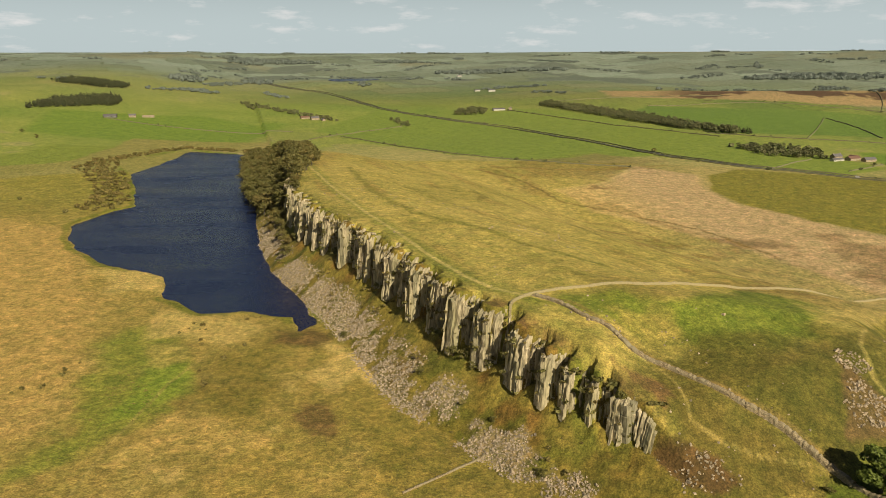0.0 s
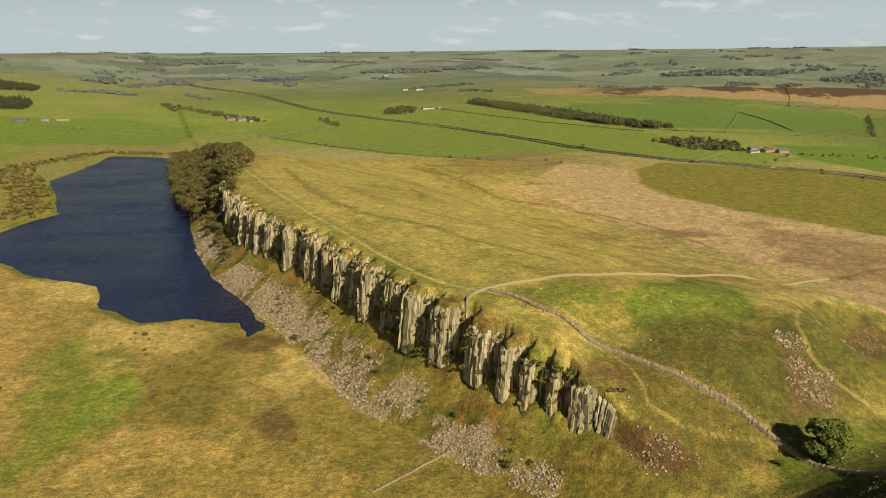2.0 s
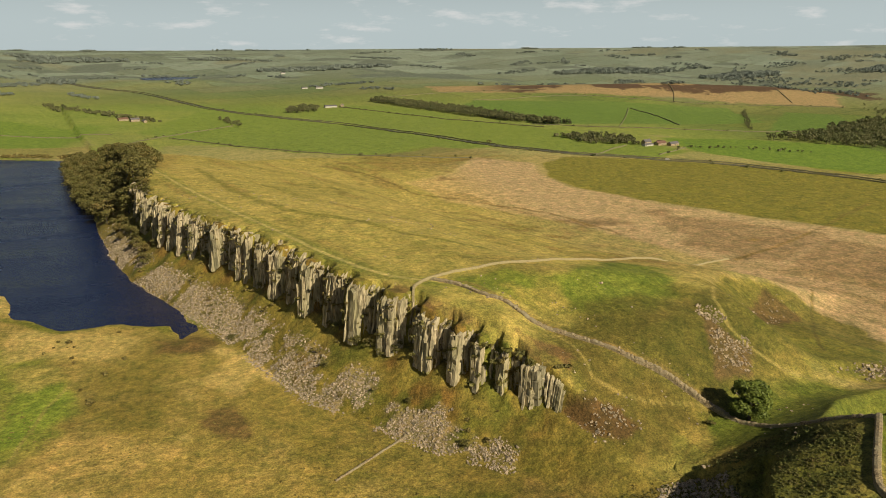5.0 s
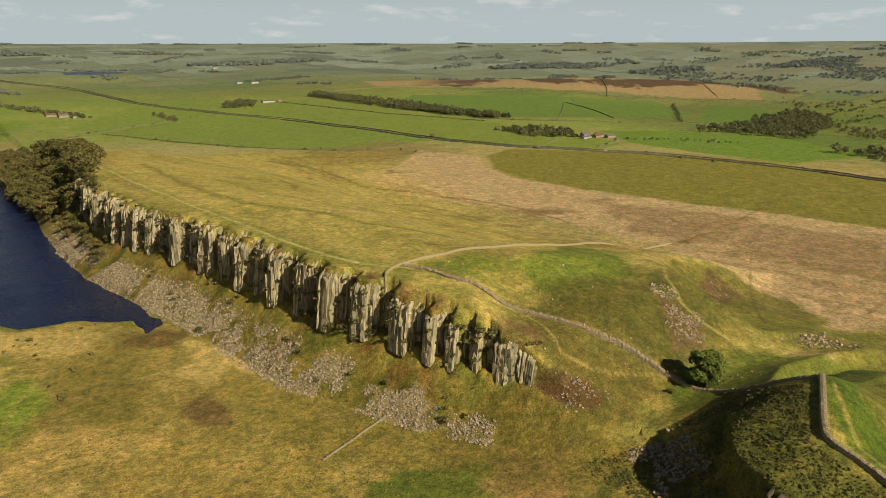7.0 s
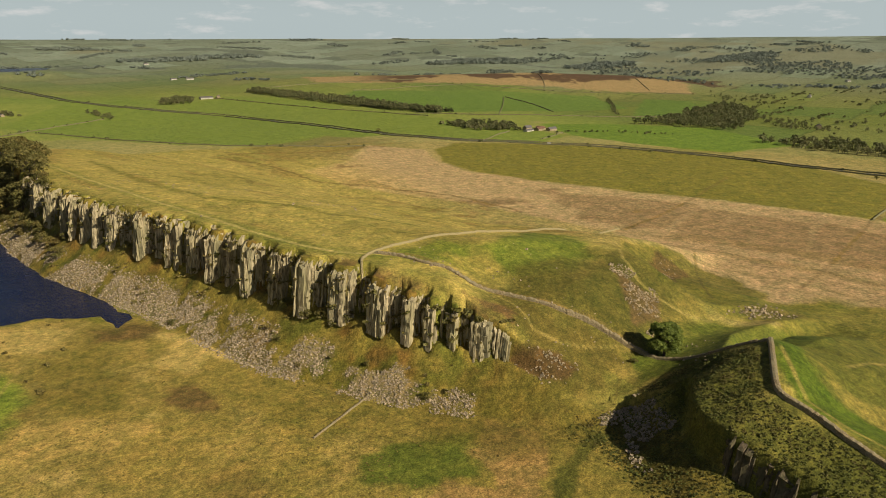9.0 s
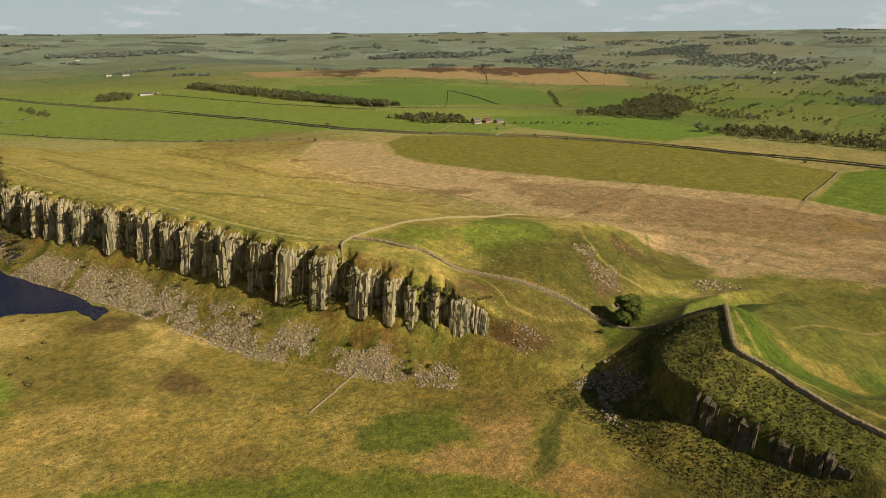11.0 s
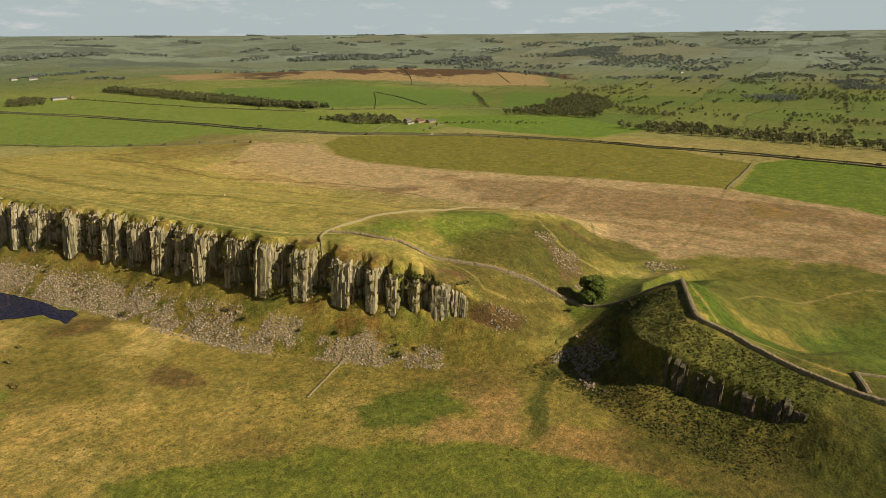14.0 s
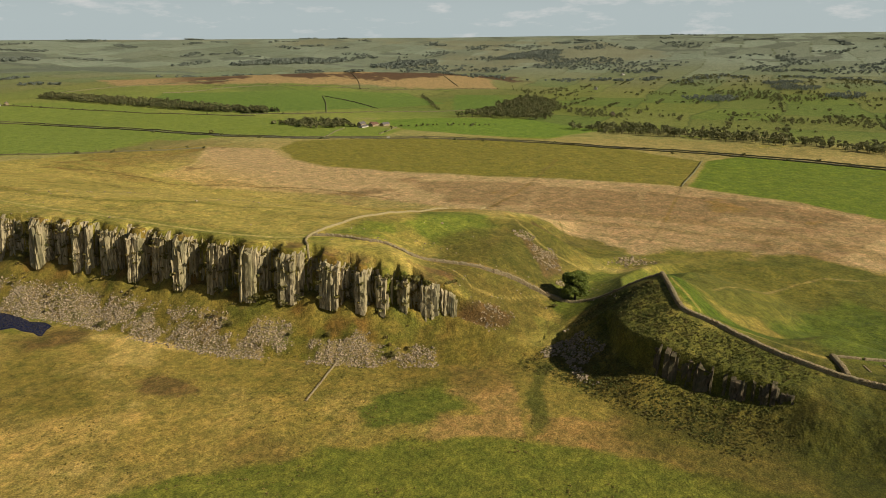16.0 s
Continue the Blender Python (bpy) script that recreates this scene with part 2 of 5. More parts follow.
# ---------------------------------------------------------------- materials
def material(name, colour, dark=None, grain=1.0, blotch=8.0, rough=0.9, bump=0.4, bump_size=None, stretch=(1, 1, 1), attr="", mix=0.6, tint=None, per="",
             translucent=0.0, metal=0.0, lumps=0.0):
    """A procedural surface: two scales of noise between colour and dark, in world metres, with relief."""
    m = bpy.data.materials.new(name)
    m.use_nodes = True
    n, l = m.node_tree.nodes, m.node_tree.links
    b = n["Principled BSDF"]
    b.inputs["Roughness"].default_value, b.inputs["Metallic"].default_value = rough, metal
    b.inputs["Specular IOR Level"].default_value = 0.25
    geo, mp = n.new("ShaderNodeNewGeometry"), n.new("ShaderNodeMapping")
    mp.inputs["Scale"].default_value = stretch
    l.new(geo.outputs["Position"], mp.inputs["Vector"])

    def tex(size, detail=4.0):
        t = n.new("ShaderNodeTexNoise")
        t.inputs["Scale"].default_value, t.inputs["Detail"].default_value, t.inputs["Roughness"].default_value = 1.0 / size, detail, 0.62
        l.new(mp.outputs["Vector"], t.inputs["Vector"])
        return t.outputs["Fac"]

    def blend(fac, a, c, kind="MIX"):
        x = n.new("ShaderNodeMix")
        x.data_type, x.blend_type = "RGBA", kind
        for socket, v in (("Factor", fac), ("A", a), ("B", c)):
            if hasattr(v, "is_linked"):
                l.new(v, x.inputs[socket])
            else:
                x.inputs[socket].default_value = v
        return x.outputs["Result"]

    def band(fac, lo, hi):
        r = n.new("ShaderNodeMapRange")
        r.inputs["From Min"].default_value, r.inputs["From Max"].default_value = lo, hi
        l.new(fac, r.inputs["Value"])
        return r.outputs["Result"]

    dark = dark or tuple(c * 0.5 for c in colour)
    fine, wide = tex(grain, 5.0), tex(blotch, 4.0)
    if attr:
        at = n.new("ShaderNodeAttribute")
        at.attribute_name = attr
        base = at.outputs["Color"]
        shade = blend(band(fine, 0.34, 0.66), (1 - mix, 1 - mix, 1 - mix * 0.9, 1), (1 + mix * 0.55, 1 + mix * 0.5, 1 + mix * 0.45, 1))
        base = blend(1.0, base, shade, "MULTIPLY")
        shade2 = blend(band(wide, 0.35, 0.65), (0.80, 0.86, 0.80, 1), (1.16, 1.10, 1.10, 1))
        base = blend(1.0, base, shade2, "MULTIPLY")
    else:
        base = blend(band(fine, 0.36, 0.62), (*dark, 1), (*colour, 1))
        base = blend(band(wide, 0.40, 0.72), base, (*(tint or tuple(0.75 * c for c in colour)), 1))
    if per:
        src = n.new("ShaderNodeObjectInfo").outputs["Random"] if per == "object" else geo.outputs["Random Per Island"]
        base = blend(1.0, base, blend(src, (0.62, 0.64, 0.62, 1), (1.28, 1.24, 1.2, 1)), "MULTIPLY")
    if lumps:
        mound, wisp = tex(lumps, 3.0), tex(lumps * 3.2, 5.0)
        base = blend(1.0, base, blend(band(mound, 0.36, 0.64), (0.72, 0.76, 0.72, 1), (1.25, 1.21, 1.2, 1)), "MULTIPLY")
        base = blend(1.0, base, blend(band(wisp, 0.38, 0.62), (0.88, 0.92, 0.86, 1), (1.12, 1.08, 1.10, 1)), "MULTIPLY")
    if bump:
        bp = n.new("ShaderNodeBump")
        bp.inputs["Strength"].default_value, bp.inputs["Distance"].default_value = bump, (bump_size or grain) * 0.5
        l.new(tex(bump_size or grain, 6.0), bp.inputs["Height"])
        if lumps:
            swell = n.new("ShaderNodeBump")
            swell.inputs["Strength"].default_value, swell.inputs["Distance"].default_value = 0.75, lumps * 0.28
            l.new(mound, swell.inputs["Height"])
            l.new(swell.outputs["Normal"], bp.inputs["Normal"])
        l.new(bp.outputs["Normal"], b.inputs["Normal"])
    l.new(base, b.inputs["Base Color"])
    if translucent:
        tr, ad = n.new("ShaderNodeBsdfTranslucent"), n.new("ShaderNodeMixShader")
        l.new(base, tr.inputs["Color"])
        ad.inputs["Fac"].default_value = translucent
        l.new(b.outputs["BSDF"], ad.inputs[1])
        l.new(tr.outputs["BSDF"], ad.inputs[2])
        l.new(ad.outputs["Shader"], n["Material Output"].inputs["Surface"])
    return m


GROUND = material("rough_grassland", (0.2, 0.18, 0.05), attr="cover", grain=0.65, blotch=9.0, bump=1.0, bump_size=0.9, mix=0.48, lumps=2.4)
FAR_LEAF = material("far_leaves", (0.165, 0.18, 0.078), (0.10, 0.115, 0.05), grain=3.0, blotch=25.0, rough=0.7, bump=0, tint=(0.185, 0.175, 0.085), per="island", translucent=0.3)
# leaves of the farthest woods, haze mixed in as a pale blue-green
HAZED_WOOD = material("hazed_wood", (0.20, 0.235, 0.205), (0.165, 0.195, 0.175), grain=3.0, blotch=30.0, rough=0.8, bump=0, tint=(0.20, 0.23, 0.20), translucent=0.3)
# darker copy of the dolerite: the knoll crag's shade is in its colour
SHADED_ROCK = material("shaded_dolerite", (0.16, 0.125, 0.085), (0.045, 0.036, 0.025), grain=0.9, blotch=4.0, stretch=(1, 1, 0.3), bump=0.8, tint=(0.08, 0.08, 0.04))
ROCK = material("dolerite", (0.54, 0.465, 0.32), (0.12, 0.10, 0.066), grain=1.0, blotch=6.0, stretch=(1, 1, 0.22), bump=1.0, tint=(0.27, 0.25, 0.145), per="object")
ROCK_FAR = material("dolerite_far", (0.54, 0.465, 0.32), (0.12, 0.10, 0.066), grain=1.0, blotch=6.0, stretch=(1, 1, 0.22), bump=1.0, tint=(0.27, 0.25, 0.145), per="island")
SCREE = material("scree_stone", (0.45, 0.37, 0.265), (0.17, 0.135, 0.095), grain=0.5, blotch=9.0, bump=0.4, tint=(0.30, 0.245, 0.18), per="island")
WALL = material("dry_stone", (0.36, 0.28, 0.165), (0.10, 0.078, 0.048), grain=0.45, blotch=4.0, bump=1.0, bump_size=0.5, tint=(0.25, 0.22, 0.14))
# moss and the walls' own shadow both darken this colour
DARK_WALL = material("mossy_shaded_stone", (0.20, 0.185, 0.11), (0.10, 0.095, 0.055), grain=0.6, blotch=5.0, bump=1.0, tint=(0.16, 0.155, 0.08))
PALE_WALL = material("pale_dry_stone", (0.36, 0.30, 0.17), (0.20, 0.165, 0.09), grain=0.5, blotch=4.0, bump=1.0, bump_size=0.5, tint=(0.29, 0.25, 0.13))
LEAF = material("leaves", (0.175, 0.165, 0.05), (0.095, 0.095, 0.03), grain=1.2, blotch=9.0, rough=0.6, bump=0, tint=(0.195, 0.165, 0.06), per="island", translucent=0.25)
SYCAMORE_LEAF = material("sycamore_leaves", (0.225, 0.27, 0.055), (0.13, 0.175, 0.032), grain=0.9, blotch=5.0, rough=0.55, bump=0, tint=(0.10, 0.14, 0.03), per="island", translucent=0.3)
PINE = material("pine_needles", (0.085, 0.098, 0.046), (0.045, 0.056, 0.028), grain=1.2, blotch=14.0, rough=0.7, bump=0, tint=(0.075, 0.078, 0.035), per="island", translucent=0.12)
SHRUB = material("shrub_leaves", (0.20, 0.175, 0.055), (0.11, 0.10, 0.032), grain=0.8, blotch=9.0, rough=0.7, bump=0, tint=(0.22, 0.165, 0.06), per="island", translucent=0.2)
HEATH_SCRUB = material("heath_scrub", (0.165, 0.185, 0.052), (0.09, 0.105, 0.028), grain=0.8, blotch=7.0, rough=0.8, bump=0, tint=(0.14, 0.105, 0.04), per="island", translucent=0.2)
BARK = material("bark", (0.12, 0.10, 0.075), (0.05, 0.04, 0.03), grain=0.2, blotch=2.0, stretch=(1, 1, 0.3), bump=0.8)
ROAD = material("asphalt", (0.075, 0.075, 0.075), (0.045, 0.045, 0.047), grain=0.4, blotch=12.0, bump=0.2, tint=(0.09, 0.088, 0.082))
SLATE = material("slate", (0.16, 0.15, 0.155), (0.09, 0.085, 0.09), grain=0.5, blotch=4.0, bump=0.4)
SANDSTONE = material("sandstone", (0.36, 0.29, 0.20), (0.22, 0.17, 0.12), grain=0.5, blotch=3.0, bump=0.5)
WHITEWASH = material("whitewash", (0.50, 0.48, 0.43), (0.38, 0.36, 0.32), grain=0.6, blotch=3.0, bump=0.2)
RED_ROOF = material("red_roof", (0.19, 0.11, 0.08), (0.12, 0.07, 0.055), grain=0.5, blotch=3.0, bump=0.4)
PANE = material("window_glass", (0.03, 0.035, 0.04), (0.02, 0.022, 0.025), rough=0.1, bump=0)
FRAME_PAINT = material("window_paint", (0.7, 0.7, 0.68), (0.6, 0.6, 0.58), bump=0)
TIMBER = material("weathered_timber", (0.22, 0.18, 0.13), (0.12, 0.10, 0.07), grain=0.1, blotch=1.0, bump=0.4)


def water_material():
    m = bpy.data.materials.new("lough_water")
    m.use_nodes = True
    n, l = m.node_tree.nodes, m.node_tree.links
    b = n["Principled BSDF"]
    # blue of the reflected sky put into the base; peat water is dark
    b.inputs["Base Color"].default_value = (0.006, 0.013, 0.050, 1)
    b.inputs["Specular IOR Level"].default_value, b.inputs["IOR"].default_value = 0.4, 1.33
    geo, mp = n.new("ShaderNodeNewGeometry"), n.new("ShaderNodeMapping")
    mp.inputs["Scale"].default_value, mp.inputs["Rotation"].default_value = (0.45, 1.3, 1), (0, 0, 0.35)
    l.new(geo.outputs["Position"], mp.inputs["Vector"])
    fine, gust = n.new("ShaderNodeTexNoise"), n.new("ShaderNodeTexNoise")
    fine.inputs["Scale"].default_value, fine.inputs["Detail"].default_value = 0.8, 5
    gust.inputs["Scale"].default_value, gust.inputs["Detail"].default_value = 0.02, 4
    for t in (fine, gust):
        l.new(mp.outputs["Vector"], t.inputs["Vector"])
    rg = n.new("ShaderNodeMapRange")
    rg.inputs["From Min"].default_value, rg.inputs["From Max"].default_value = 0.35, 0.65
    rg.inputs["To Min"].default_value, rg.inputs["To Max"].default_value = 0.12, 0.3
    l.new(gust.outputs["Fac"], rg.inputs["Value"])
    l.new(rg.outputs["Result"], b.inputs["Roughness"])
    bp = n.new("ShaderNodeBump")
    bp.inputs["Strength"].default_value, bp.inputs["Distance"].default_value = 1.0, 0.6
    l.new(fine.outputs["Fac"], bp.inputs["Height"])
    l.new(bp.outputs["Normal"], b.inputs["Normal"])
    return m


WATER = water_material()


# ---------------------------------------------------------------- the ground: one sheet to the horizon
def ring_grid():
    """A round sheet, finer where the land is open to view; spacing grows with distance."""
    fine = np.arange(-46, 86.01, 0.155)
    angles = np.radians(np.concatenate([fine, np.linspace(86, 314, 78)[1:-1]]))
    radii = [0.0, 40.0, 80.0, 110.0, 130.0]
    while radii[-1] < 4930:
        radii.append(radii[-1] * 1.0046 + 0.12)
    return angles, np.array(radii)


ANGLES, RADII = ring_grid()
NA, NR = len(ANGLES), len(RADII)
GX = (-60 + RADII[:, None] * np.sin(ANGLES)[None, :]).ravel()
GY = (-15 + RADII[:, None] * np.cos(ANGLES)[None, :]).ravel()
GZ = height(GX, GY)
COVER = np.zeros((GX.size, 3))


def lay(weight, colour, on=slice(None)):
    """Let a ground cover take the place of what lies there, by weight 0..1."""
    w = np.clip(weight, 0, 1)[:, None]
    COVER[on] = COVER[on] * (1 - w) + np.array(colour) * w


def box_of(points, margin):
    xs, ys = [p[0] for p in points], [p[1] for p in points]
    return np.nonzero((GX > min(xs) - margin) & (GX < max(xs) + margin) & (GY > min(ys) - margin) & (GY < max(ys) + margin))[0]


def patch(ring, colour, soft=4.0, rough=3.0, size=25.0, strength=1.0, seed=0):
    on = box_of(ring, soft + 3 * rough + 5)
    x, y = GX[on], GY[on]
    d = inside(x, y, ring) + rough * fbm(x, y, size, 60 + seed)
    lay(strength * smooth(d, -soft, soft), colour, on)


def trail(line, colour, half=0.8, soft=0.5, strength=0.9, seed=0, sway=0.6):
    on = box_of(line, half + soft + 3)
    x, y = GX[on], GY[on]
    d = np.abs(along(x, y, line)[0] + sway * fbm(x, y, 9, 80 + seed, 2))
    w = 1 - smooth(d, half - soft, half + soft)
    lay(strength * w * (0.75 + 0.25 * fbm(x, y, 6, 90 + seed, 2)), colour, on)


TAN, OLIVE, GREEN, MOOR = (0.33, 0.262, 0.10), (0.40, 0.345, 0.13), (0.19, 0.225, 0.055), (0.54, 0.41, 0.225)
HEATHER, EARTH, REED, STRAW = (0.085, 0.048, 0.030), (0.40, 0.32, 0.14), (0.52, 0.41, 0.20), (0.52, 0.42, 0.185)
CD, CTOP, CFOOT, CWIDE, CRUN = along(GX, GY, CRAG)
GR = np.hypot(GX, GY)

# general cover, from the plateau's rough grass to the far fields
n1, n2, n3 = fbm(GX, GY, 60, 1), fbm(GX, GY, 17, 2), fbm(GX, GY, 260, 4)
COVER[:] = OLIVE
lay(smooth(n1 + 0.5 * n2, -0.1, 0.8) * 0.5, STRAW)
lay(smooth(-n1 + 0.4 * n2, 0.15, 0.9) * 0.45, (0.15, 0.155, 0.035))


def fields(on, size_x, size_y, turn, seed):
    """Far farmland: warped four-sided fields, each of one crop, with dark hedges and walls between them."""
    x, y = GX[on], GY[on]
    c, s = math.cos(turn), math.sin(turn)
    u = (c * x + s * y + 40 * fbm(x, y, 420, seed)) / size_x
    v = (-s * x + c * y + 40 * fbm(x, y, 380, seed + 1)) / size_y
    u = u + 0.5 * (np.floor(v) % 2)
    h = lattice(np.floor(u), np.floor(v), seed + 2)
    crops = np.array([GREEN, (0.12, 0.175, 0.03), (0.16, 0.175, 0.04), (0.20, 0.20, 0.07), (0.085, 0.14, 0.028), (0.16, 0.165, 0.055), (0.10, 0.155, 0.035), (0.13, 0.16, 0.045)])
    crops = crops * 0.7 + 0.34 * np.array((0.17, 0.18, 0.08))
    out = crops[np.minimum((h * 8).astype(int), 7)]
    # distance haze put into the colour: fields grow paler and bluer
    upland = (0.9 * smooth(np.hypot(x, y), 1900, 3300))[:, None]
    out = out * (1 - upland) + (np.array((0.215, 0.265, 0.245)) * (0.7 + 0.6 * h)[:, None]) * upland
    edge = np.minimum(np.minimum(u % 1, 1 - u % 1) * size_x, np.minimum(v % 1, 1 - v % 1) * size_y)
    w = (1 - smooth(edge, 1.0, 3.5))[:, None] * 0.75
    return out * (1 - w) + np.array((0.045, 0.06, 0.022)) * w


open_land = np.nonzero((GR > 800) & ((CD < 0) | (GY > 850)))[0]
ox, oy, orad = GX[open_land], GY[open_land], GR[open_land]
lay(smooth(orad, 850, 1300) * (0.7 + 0.3 * fbm(ox, oy, 210, 103)), (0.175, 0.23, 0.058), open_land)
lay(0.6 * smooth(orad, 900, 1300) * smooth(fbm(ox, oy, 330, 104) + 0.3 * fbm(ox, oy, 50, 105), 0.2, 0.6), (0.24, 0.24, 0.09), open_land)
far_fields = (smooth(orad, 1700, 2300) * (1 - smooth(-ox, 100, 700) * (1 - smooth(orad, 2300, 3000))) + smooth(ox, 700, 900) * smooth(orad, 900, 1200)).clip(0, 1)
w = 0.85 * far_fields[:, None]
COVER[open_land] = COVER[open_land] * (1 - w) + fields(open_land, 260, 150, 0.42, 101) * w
lay(0.8 * smooth(fbm(ox, oy, 700, 111) + 0.2 * fbm(ox, oy, 90, 112), 0.35, 0.6) * smooth(orad, 1500, 2300), (0.22, 0.225, 0.15), open_land)
# far woods darken the last slopes, in a colour paled and blued for haze
rim = np.nonzero(GR > 2300)[0]
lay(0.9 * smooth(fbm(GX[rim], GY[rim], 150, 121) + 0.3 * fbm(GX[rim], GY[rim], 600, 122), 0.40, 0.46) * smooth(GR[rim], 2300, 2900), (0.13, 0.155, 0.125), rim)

# green pastures south of the road and about the farms
patch([(-120, 1825), (160, 1475), (265, 1225), (335, 1045), (180, 960), (40, 1060), (-120, 1240), (-230, 1400)], (0.205, 0.245, 0.062), 8, 6, seed=1)
patch([(280, 1235), (345, 1050), (410, 925), (505, 850), (590, 900), (560, 1120), (480, 1330), (330, 1560)], (0.215, 0.25, 0.062), 6, 4, seed=2)
patch([(160, 1500), (270, 1250), (430, 1540), (330, 1740), (230, 1820), (60, 1640)], (0.21, 0.245, 0.066), 6, 4, seed=3)
patch([(540, 1330), (800, 1240), (1020, 1260), (1180, 1600), (900, 1760), (560, 1840), (440, 1640)], (0.15, 0.21, 0.055), 5, 4, seed=4)
patch([(880, 1080), (1020, 1240), (1270, 1500), (1330, 1400), (1120, 1100)], (0.14, 0.20, 0.05), 5, 4, seed=5)
patch([(600, 900), (640, 780), (700, 680), (860, 700), (900, 900), (760, 1010), (640, 1050)], (0.165, 0.23, 0.042), 5, 3, seed=6)
patch([(-330, 1180), (-720, 1260), (-820, 1560), (-520, 1620), (-300, 1500)], (0.18, 0.235, 0.05), 14, 12, seed=7)
patch([(-420, 700), (-640, 820), (-600, 1130), (-470, 1150), (-450, 960), (-380, 830)], (0.22, 0.24, 0.06), 18, 14, seed=8)
# heath ridge: tan slope with dark heather along its top
patch([(520, 2230), (800, 2090), (1226, 1960), (1500, 1830), (1640, 1740), (1440, 1500), (1290, 1600), (1150, 1720), (800, 1900), (520, 2060)], (0.35, 0.255, 0.125), 12, 14, seed=9)
hd, _, hrun = along(GX, GY, HEATH)
lay(0.9 * smooth(fbm(GX, GY, 150, 131) + 0.3 * n2 - np.abs(hd + 40) / 150 + 0.55, 0.1, 0.22) * smooth(hrun, 250, 420) * (np.abs(hd) < 260), HEATHER)

# the pale moor and the olive field beyond it
patch([(272, 930), (330, 868), (306, 765), (313, 700), (352, 610), (402, 528), (450, 462), (511, 348), (517, 238), (502, 155), (470, 60), (372, 70), (360, 113), (339, 163),
       (305, 232), (252, 234), (215, 246), (252, 298), (290, 412), (258, 505), (235, 560), (160, 668), (140, 780), (210, 824)], MOOR, 7, 7, 40, seed=10)
patch([(345, 862), (400, 905), (500, 842), (585, 765), (668, 655), (700, 550), (682, 415), (512, 345), (455, 462), (402, 535), (354, 615), (315, 705), (310, 765)], (0.215, 0.205, 0.05), 4, 3, seed=11)
patch([(690, 412), (518, 340), (525, 238), (510, 150), (640, 80), (778, 235), (760, 400)], (0.145, 0.21, 0.03), 3, 2, seed=12)
patch([(120, 990), (250, 1060), (330, 990), (265, 935), (200, 850), (120, 860)], (0.24, 0.185, 0.07), 14, 14, seed=13, strength=0.6)
moor = box_of([(150, 150), (520, 930)], 10)
lay(0.65 * smooth(fbm(GX[moor], GY[moor], 90, 141) + 0.5 * n2[moor], 0.25, 0.7) * (COVER[moor][:, 0] > 0.3), (0.20, 0.13, 0.06), moor)
lay(0.6 * smooth(GX[moor], 260, 330) * smooth(-GY[moor], -470, -330) * (COVER[moor][:, 0] > 0.3) * (0.7 + 0.3 * n1[moor]), (0.34, 0.235, 0.12), moor)
patch([(330, 578), (406, 482), (470, 330), (452, 280), (392, 240), (352, 330), (318, 418), (300, 470)], (0.27, 0.185, 0.09), 6, 16, 22, seed=63, strength=0.6)
patch([(470, 320), (505, 250), (496, 170), (440, 190), (440, 270)], (0.25, 0.17, 0.08), 6, 14, 20, seed=64, strength=0.7)
rill = smooth(vnoise(GX[moor] * 0.55 - GY[moor] * 0.83 + 4 * fbm(GX[moor], GY[moor], 40, 143), 0.2 * GY[moor], 9, 144), 0.3, 0.8) * smooth(GX[moor], 250, 300)
lay(0.4 * rill * (COVER[moor][:, 0] > 0.22) * (COVER[moor][:, 0] > 1.25 * COVER[moor][:, 1]), (0.50, 0.385, 0.215), moor)
# faint streaks across the plateau
streak = np.nonzero((CD < -15) & (CD > -320) & (GY < 1000))[0]
lay(0.55 * smooth(vnoise(CD[streak] * 1.6 + 14 * fbm(GX[streak], GY[streak], 90, 151), CRUN[streak] * 0.22, 22, 152), 0.25, 0.85), (0.30, 0.22, 0.09), streak)
lay(0.5 * smooth(vnoise(CD[streak] + 18 * fbm(GX[streak], GY[streak], 70, 153), CRUN[streak] * 0.15, 13, 154), 0.5, 0.95), (0.14, 0.125, 0.035), streak)

# the bog north of the crag
bog = np.nonzero((CD > 9) & (GZ < 9) & (GX < 140) & (GY < 1250))[0]
bx, by = GX[bog], GY[bog]
lay(smooth(bx, 5, 4), TAN, bog)
COVER[bog] = (0.265, 0.222, 0.072)
lay(0.8 * smooth(-bx, 10, 110), (0.355, 0.285, 0.115), bog)
lay(smooth(n1[bog] + 0.5 * n2[bog], -0.2, 0.7) * (0.6 - 0.35 * smooth(bx, -70, -10)), TAN, bog)
lay((0.65 - 0.4 * smooth(bx, -70, -10)) * smooth(fbm(bx, by, 34, 162) + 0.3 * fbm(bx, by, 8, 163), 0.25, 0.6), REED, bog)
lay(0.5 * smooth(fbm(bx, by, 48, 164) + 0.3 * fbm(bx, by, 10, 165), 0.3, 0.65), (0.20, 0.145, 0.06), bog)
lay(smooth(-n1[bog] + 0.6 * n2[bog], 0.2, 0.8) * 0.45, (0.15, 0.14, 0.035), bog)
lay(0.75 * smooth(by, 560, 760) * smooth(-bx, 230, 330), (0.24, 0.235, 0.06), bog)
patch([(-398, 640), (-325, 618), (-248, 493), (-198, 389), (-156, 289), (-162, 259), (-260, 200), (-460, 420)], (0.43, 0.315, 0.14), 14, 12, seed=20)
patch([(-178, 347), (-153, 380), (-124, 330), (-106, 296), (-122, 268), (-141, 222), (-156, 218), (-148, 260)], (0.20, 0.235, 0.05), 7, 10, 16, seed=21, strength=0.85)
patch([(-140, 330), (-120, 324), (-108, 298), (-122, 270), (-136, 262), (-136, 296)], (0.21, 0.29, 0.05), 5, 7, 12, seed=34, strength=0.8)
